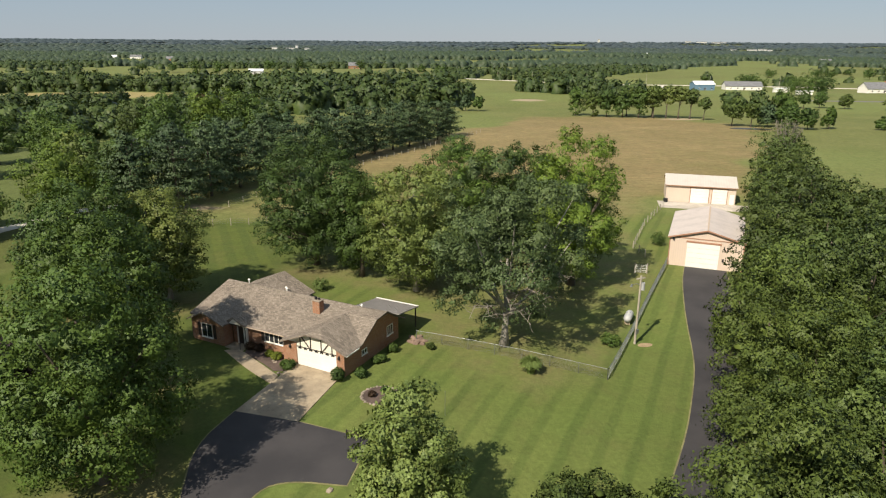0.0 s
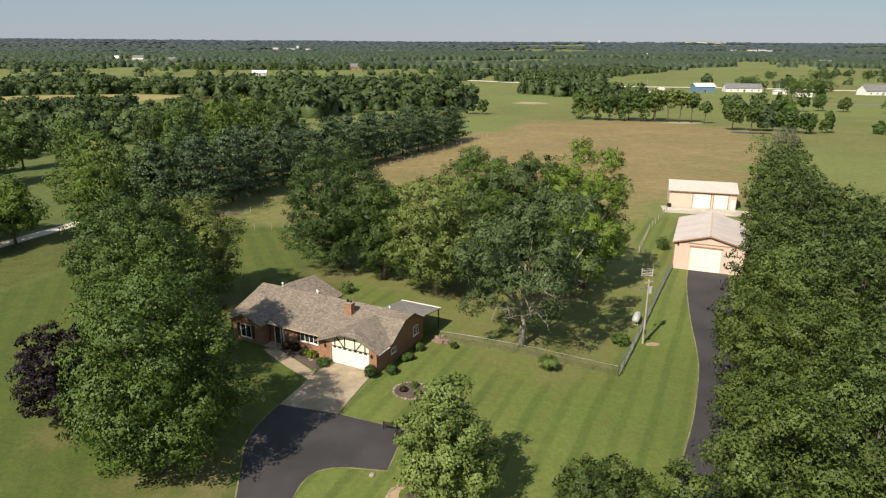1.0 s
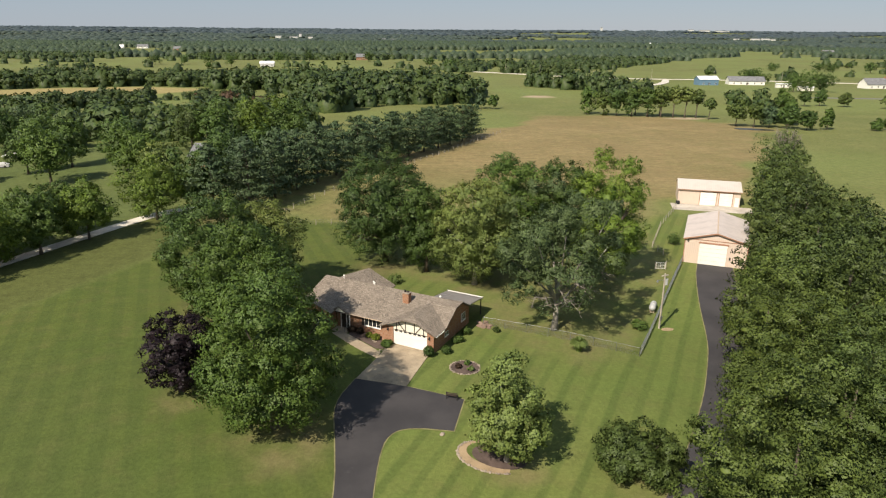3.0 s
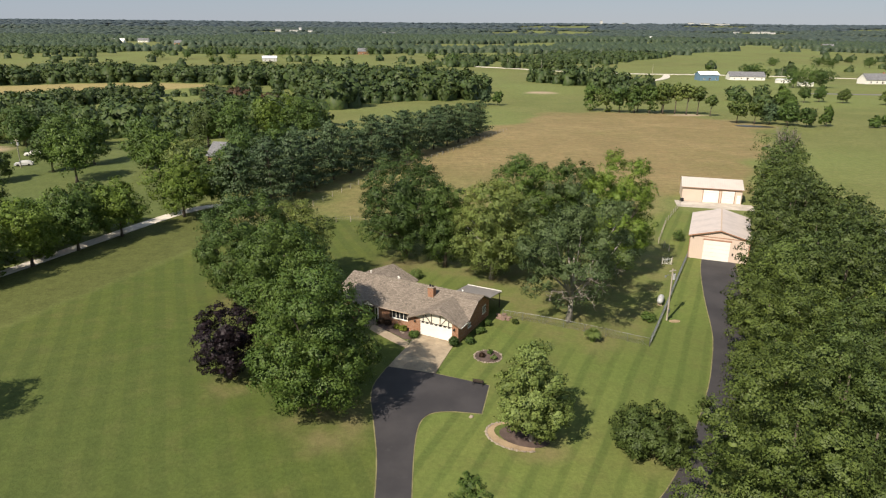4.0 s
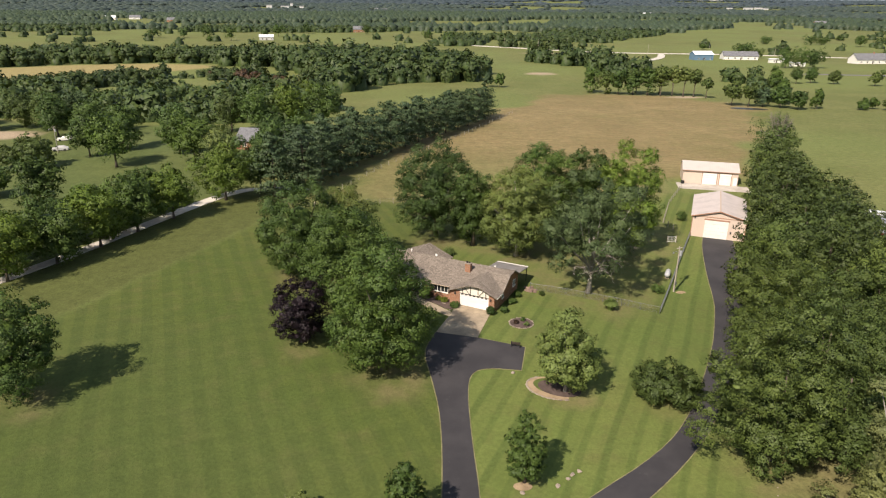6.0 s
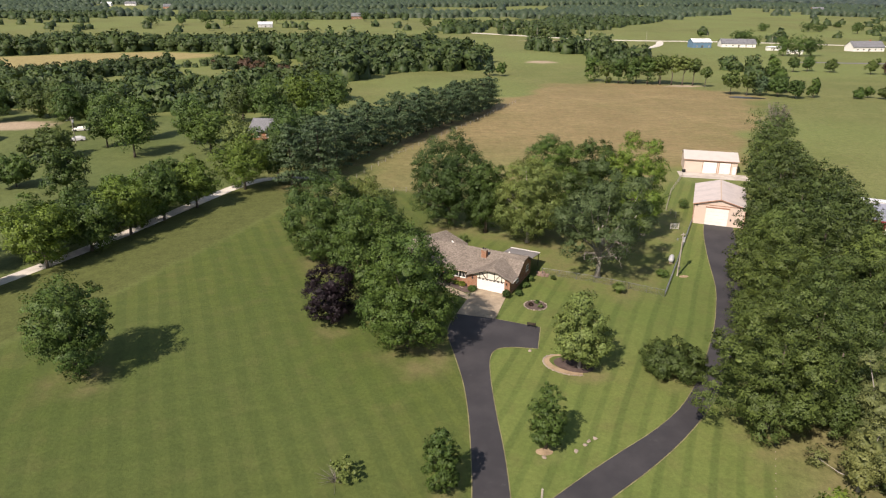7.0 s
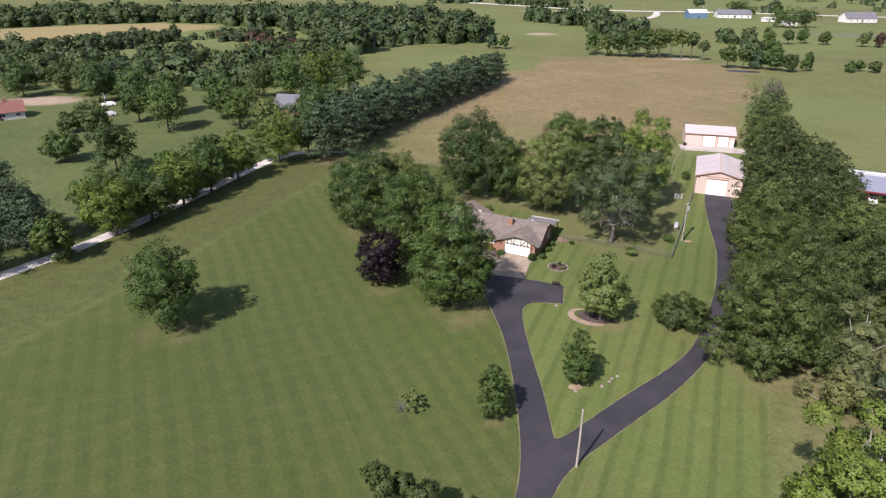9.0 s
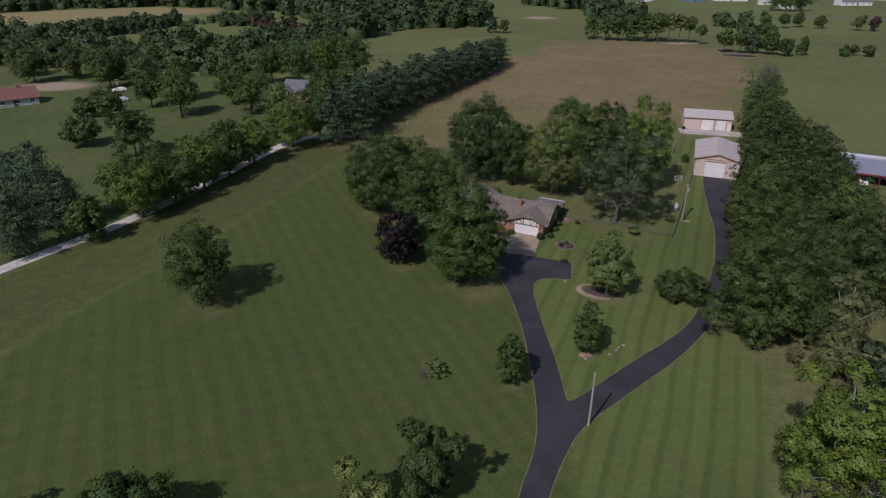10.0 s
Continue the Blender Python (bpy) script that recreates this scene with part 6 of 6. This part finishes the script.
SIDING = plain("pale_grey_siding", (0.55, 0.54, 0.52), 0.7, 0, 0.12, 1.0)
WATER = plain("still_water", (0.03, 0.032, 0.028), 0.35, 0, 0.2, 0.2, 0.5)


def far_house(name, x, y, turn, wide, deep, eave, ridge, walls, roof, label, windows=4, along="u", chimney=False):
    ob = gable_shed(name, x, y, turn, wide, deep, eave, ridge, walls, roof, label, along, 0.5)
    for k in range(windows):
        u = wide * (k + 0.6) / (windows + 0.2)
        window(ob, u, 0.0, 0.9, 2.1, 1.3, "s", 2)
    part("front_door", box(wide * 0.5 - 0.5, wide * 0.5 + 0.5, -0.06, 0.0, 0.05, 2.1), TIMBER, ob)
    if chimney:
        part("chimney", box(wide * 0.62, wide * 0.62 + 1.0, deep * 0.5 - 0.5, deep * 0.5 + 0.5, eave, ridge + 1.1), BRICK, ob, "brick chimney")
    return ob


def open_barn():
    """The shed east of the oaks: grey lean-to roof on red posts before a white-roofed hall."""
    root = thing("pole_barn", pose(66.2, 88.9, land_at(66, 89), 0, 0, -26), "open-fronted pole barn with grey roof and red trim", "building")

    def sheet(p, mat, name, label=""):
        bm = bmesh.new()
        f = bm.faces.new([bm.verts.new(c) for c in p])
        ext = bmesh.ops.extrude_face_region(bm, geom=[f])
        for v in ext["geom"]:
            if isinstance(v, bmesh.types.BMVert):
                v.co.z += 0.08
        bmesh.ops.recalc_face_normals(bm, faces=list(bm.faces))
        return part(name, bm, mat, root, label)

    sheet([(-0.4, -0.4, 3.0), (22, -0.4, 3.0), (22, 7.2, 4.6), (-0.4, 7.2, 4.6)], BLUE_ROOF, "roof", "blue-grey ribbed roof slope")
    sheet([(-0.4, 7.24, 4.9), (22, 7.24, 4.9), (22, 11.5, 4.3), (-0.4, 11.5, 4.3)], SNOW_ROOF, "roof", "white roof slope")
    part("fascia", box(-0.4, 22, -0.46, -0.38, 2.75, 3.08), RED_PAINT, root, "dark red fascia")
    for k in range(6):
        part("post", box(4.2 * k, 4.2 * k + 0.2, -0.1, 0.1, -0.3, 3.05), RED_PAINT, root)
    part("wall", box(0, 22, 7.1, 7.3, -0.3, 4.8), SIDING, root)
    part("wall", box(0, 0.15, 0.1, 11.2, -0.3, 3.0), SIDING, root)
    return root


# ---- build the rest ----
plant_trees()
plant_oaks()
plant_rows()
plant_grove()
make_tree("weeping_redbud", 10.4, 38.2, 4.5, 4.4, "oak", "low wide umbrella-shaped green tree by the drive", shape="dome", clumps=320, per=64, size=0.16, base=0.5, ragged=0.06, seed=601, limbs=6)
make_tree("oak", -32.8, -4.4, 10.2, 4.3, "oak_deep", "olive green oak at the lawn's near edge", clumps=260, per=75, size=0.2, ragged=0.35, seed=602)
make_tree("shade_tree", -61.5, -10.0, 7.5, 5.4, "dark", "broad dark green tree at the lawn's near edge", clumps=260, per=75, size=0.2, ragged=0.4, seed=603)
make_tree("shade_tree", -38.6, -7.5, 8.2, 3.4, "light", "small olive tree at the lawn's near edge", clumps=190, per=70, size=0.2, ragged=0.45, seed=604)
make_tree("shade_tree", -76, -12.5, 7.4, 4.5, "dark", "dark green tree at the lawn's near edge", clumps=190, per=60, size=0.22, ragged=0.3, seed=605)
make_tree("locust_tree", 10.5, -6.0, 17.0, 8.4, "locust", "large yellow-green tree with some dead limbs", clumps=640, per=76, size=0.20, ragged=0.34, base=1.0, seed=606, limbs=22, bark=PALE_BARK, twigs=4, seen=0.85)
make_tree("juniper", 27.0, 21.0, 13.6, 4.8, "olive", "thin browning conifer beside the oaks", shape="egg", clumps=260, per=66, size=0.16, ragged=0.5, base=0.6, seed=607, dense=0.35, limbs=20, bark=PALE_BARK, seen=0.8)
make_tree("juniper", 22.6, 16.0, 8.4, 4.8, "olive", "low browning conifer beside the oaks", shape="round", clumps=210, per=66, size=0.16, ragged=0.5, base=0.3, seed=608, dense=0.35, limbs=14, bark=PALE_BARK)
make_tree("grey_tree", 28.0, 12.5, 7.0, 4.4, "silver", "grey-green tree in rough grass", clumps=180, per=50, size=0.32, ragged=0.4, seed=609)
make_tree("half_dead_oak", 84.5, 164.0, 13.5, 8.8, "oak_deep", "spreading oak with a bare grey crown top", shape="dome", clumps=170, per=26, size=0.30, dense=0.3, ragged=0.4, base=0.6, seed=610, limbs=16, bark=PALE_BARK, seen=0.8, twigs=9, crest=26)
dead_shrub(-32.3, 18.1, 3.4, 2.0)
for x, y, h, r, leaf in ((-9.9, 58.9, 1.35, 0.72, "dark"), (-7.75, 59.7, 0.95, 0.62, "dark"), (-6.0, 62.9, 0.85, 0.55, "dark"), (-6.5, 62.6, 0.8, 0.5, "dark"), (-5.0, 65.2, 0.95, 0.6, "dark"), (-15.3, 61.3, 0.95, 0.8, "dark"), (-16.9, 63.3, 0.75, 0.62, "lime"), (-17.8, 64.0, 0.65, 0.5, "lime"), (-19.2, 65.2, 0.7, 0.55, "red"), (-20.2, 65.6, 0.8, 0.6, "red"), (-1.0, 66.0, 0.7, 0.5, "oak"), (-15.8, 83.2, 1.6, 1.1, "grass"), (19.2, 69.4, 1.4, 1.1, "maple"), (35.2, 104.4, 2.2, 1.2, "dark")):
    bush(x, y, h, r, leaf, {"dark": "clipped dark green round shrub", "maple": "rounded mid-green garden shrub", "bright": "light green low spreading shrub", "grass": "yellow-green spreading garden shrub", "red": "dusky red low garden shrub", "oak": "dull green low shrub", "lime": "yellow-green rounded garden shrub"}[leaf])
grass_tuft(9.2, 61.6, 2.0, 1.1)
utility_pole(22.1, 69.9, 8.2, "weathered utility pole with lamp arm and transformer")
utility_pole(-12.4, 7.8, 8.1, "bare weathered wooden pole by the drive", False)
utility_pole(-130.5, 164.5, 8.0, "white utility pole in the neighbouring yard")
for x, y in ((58.6, 732), (92, 703), (140, 668), (288, 586), (190, 640), (240, 616)):
    utility_pole(x, y, 11, "distant wooden utility pole by the road", False)
propane_tank(22.8, 75.4, 66)
chain_link([(-2.6, 68.0), (17.0, 61.4), (33.4, 94.2)], "grey chain-link fence round the back yard")
post_and_wire([(31.3, 98.0), (30.7, 102.5), (36.4, 116.1), (44.3, 130.5)], "old post and wire fence between barn and shed", 2.6)
post_and_wire([(-51, 110.5), (-40, 113.5), (-25, 116.2), (-8, 118)], "thin wire fence at the lawn's north edge", 3.2)
post_and_wire([(-41, 126), (-33, 146), (-22, 168), (-8, 196), (4, 224), (14, 246)], "wire fence along the pines", 4.0)
tube_gate(27.9, 91.0, -4)
garden_bench(-7.1, 49.5, 165)
draped("mulch_bed", oval(-5.5, 56.2, 1.75, 1.6, 0), MULCH, "round mulched flower bed in the lawn", "flower bed", 0.06, 1.0, 1)
stone_ring("bed_edging", -5.5, 56.2, 1.8, 1.65, 0, 34, 0.17, "rough pale stones round the flower bed")
for x, y, leaf in ((-6.3, 56.0, "red"), (-5.2, 56.9, "dark"), (-4.8, 55.5, "grass")):
    bush(x, y, 0.55, 0.4, leaf, "low plant in the round flower bed", "bed_plant", "plants in the round bed", 0.12, 0.2, 14, 50)
draped("mulch_bed", [(-21.2, 65.0), (-18.9, 66.4), (-16.3, 65.2), (-14.9, 62.6), (-15.9, 60.0), (-18.8, 63.1)], MULCH, "brown mulched bed before the house", "flower bed", 0.05, 1.0, 1)
draped("soil_ring", [oval(-3.3, 40.0, 3.5, 2.35, -18, 28)[k] for k in range(9, 25)] + [oval(-3.0, 40.3, 2.9, 1.75, -18, 28)[k] for k in range(24, 8, -1)], STRAW, "bare dry soil ring under the young maple", "soil", 0.04, 1.0, 1)
draped("mulch_bed", oval(-2.6, 40.0, 2.8, 1.75, -18), MULCH, "brown mulch under the young maple", "flower bed", 0.05, 1.0, 1)
stone_ring("ring_edging", -3.3, 40.0, 3.5, 2.35, -18, 40, 0.17, "pale brick-coloured edging half round the maple", (0.36, 0.87))
draped("soil_patch", oval(23.2, 69.6, 0.9, 0.45, 10), STRAW, "bare sandy soil at the pole's foot", "soil", 0.04, 1.0, 1)
draped("soil_patch", oval(-9.4, 22.5, 1.0, 0.6, 0), STRAW, "bare soil under the oval tree", "soil", 0.04, 1.0, 1)
lone_rocks("field_stone", [(-4.5, 23.7), (-3.1, 24.8), (-5.8, 22.6), (-4.0, 24.2), (-9.6, 21.6), (-8.2, 43.2)], 0.34, "pale flat stone on the lawn", "stones on the lawn")
lone_rocks("marker_stone", [(18.4 - 0.53 * k, 25.6 - 1.13 * k) for k in range(14)], 0.09, "small white marker stone in the grass", "marker stones")
lone_rocks("rubble_stone", [(-2.9, 68.2), (-2.2, 68.6), (-2.6, 67.4), (-1.8, 67.9), (-3.3, 67.6), (-2.4, 69.0), (-2.5, 68.1), (-3.2, 68.8), (-1.9, 67.2)], 0.5, "reddish brick rubble by the gate", "rubble by the gate", RUBBLE)
lone_rocks("bed_stone", [(-15.6, 60.1), (-16.0, 60.3), (-15.4, 60.5), (-16.9, 62.5), (-17.2, 62.9)], 0.26, "pale stone beside the mulch bed", "stones by the bed")
tyre_stack(46.2, 134.9)
garden_stake = thing("flag_stake", pose(0.5, 53.2, land_at(0.5, 53.2)), "thin pale stake on the lawn", "stake")
part("stake", rod([(0, 0, -0.2), (0, 0, 2.4)], 0.02, None, 6), STEEL, garden_stake)
open_barn()
car(72.0, 88.0, 60, WHITE, "white car parked under the open barn")
far_house("farmhouse", -169, 159.5, 34, 13.5, 9, 2.6, 5.2, SIDING, RED_ROOF, "pale house with red-brown roof and chimney", 3, "u", True)
far_house("farmhouse", -77, 163, -12, 14, 9.0, 2.7, 5.6, BRICK, GREY_SHINGLE, "grey-roofed house hidden among trees", 4, "u", True)
car(-138, 183, 20, WHITE, "white car parked under trees")
car(-131.5, 167.5, 20, SIDING, "silver car parked on the grass")
far_house("blue_barn", 214, 580, 3, 17, 12, 5.0, 7.5, BLUE_SIDING, SNOW_ROOF, "blue metal barn with white roof", 3)
far_house("farmhouse", 245, 592, -8, 30, 14, 3.4, 7.0, WHITE, GREY_SHINGLE, "white farmhouse with grey roof", 5)
far_house("trailer", 266, 548, 0, 12, 3, 3.0, 3.4, WHITE, SNOW_ROOF, "white trailer on the grass", 2)
far_house("trailer", 262, 505, -10, 11, 3, 2.6, 3.0, WHITE, SNOW_ROOF, "white stock trailer on the grass", 2)
far_house("farmhouse", 336, 540, 5, 28, 12, 3.6, 8.0, WHITE, GREY_SHINGLE, "white house with dark roof", 5, "u", True)
far_house("farmhouse", 305, 330, 30, 12, 9, 3.2, 6.5, WHITE, GREY_SHINGLE, "white gabled house behind trees", 2, "v")
far_house("farm_shed", -235, 834, 8, 17, 9, 4, 6.5, SIDING, SNOW_ROOF, "pale metal shed among fields", 3)
for x, y, wide, walls, roof in ((-143, 1046, 18, BRICK, GREY_SHINGLE), (-562, 1404, 26, BRICK, GREY_SHINGLE), (-748, 1537, 22, WHITE, SNOW_ROOF), (-714, 1581, 24, WHITE, GREY_SHINGLE), (612, 2080, 24, WHITE, SNOW_ROOF), (795, 1454, 26, BRICK, GREY_SHINGLE)):
    far_house("farmhouse", x, y, 5, wide, 12, 4.5, 9, walls, roof, "distant farmhouse among fields and trees", 4)
for x, y, wide, tall in ((-640, 2600, 34, 12), (-585, 2590, 50, 9), (-560, 2640, 16, 22), (-520, 2610, 28, 9), (-230, 2480, 22, 10), (-205, 2490, 30, 7), (1560, 4480, 60, 20), (1640, 4500, 110, 16), (1730, 4480, 160, 13), (1150, 4520, 40, 14), (1010, 4540, 20, 34), (1230, 2960, 40, 10), (1290, 2930, 60, 12), (1345, 2950, 50, 13), (1385, 2960, 34, 9)):
    far_house("town_building", x, y, 3, 0.6 * wide, 16, 0.7 * tall, 0.7 * tall + 2, SIDING, GREY_SHINGLE, "white building on the far horizon", 0)
draped("county_road", [(20, 756), (58, 730), (111, 690), (160, 661), (284, 652), (420, 600), (700, 560), (700, 566), (420, 606), (284, 658), (162, 667), (114, 696), (62, 736), (24, 762)], GRAVEL, "pale country road between fields", "road", 0.35, 25, 1)
draped("farm_track", [(205, 655), (190, 610), (160, 560), (166, 558), (196, 606), (212, 655)], GRAVEL, "pale curving farm track", "road", 0.3, 20, 1)
draped("farm_road", [(232, 436), (300, 426), (420, 424), (420, 430), (300, 432), (232, 441)], plain("worn_grey_paving", (0.17, 0.165, 0.16), 0.9, 0, 0.3, 0.5), "grey paved lane across the pasture", "road", 0.12, 12, 1)
draped("pond", [(112, 264), (126, 259), (130, 263), (116, 269)], WATER, "small farm pond beside the hayfield", "pond", 0.1, 5, 2)
plant_woods()
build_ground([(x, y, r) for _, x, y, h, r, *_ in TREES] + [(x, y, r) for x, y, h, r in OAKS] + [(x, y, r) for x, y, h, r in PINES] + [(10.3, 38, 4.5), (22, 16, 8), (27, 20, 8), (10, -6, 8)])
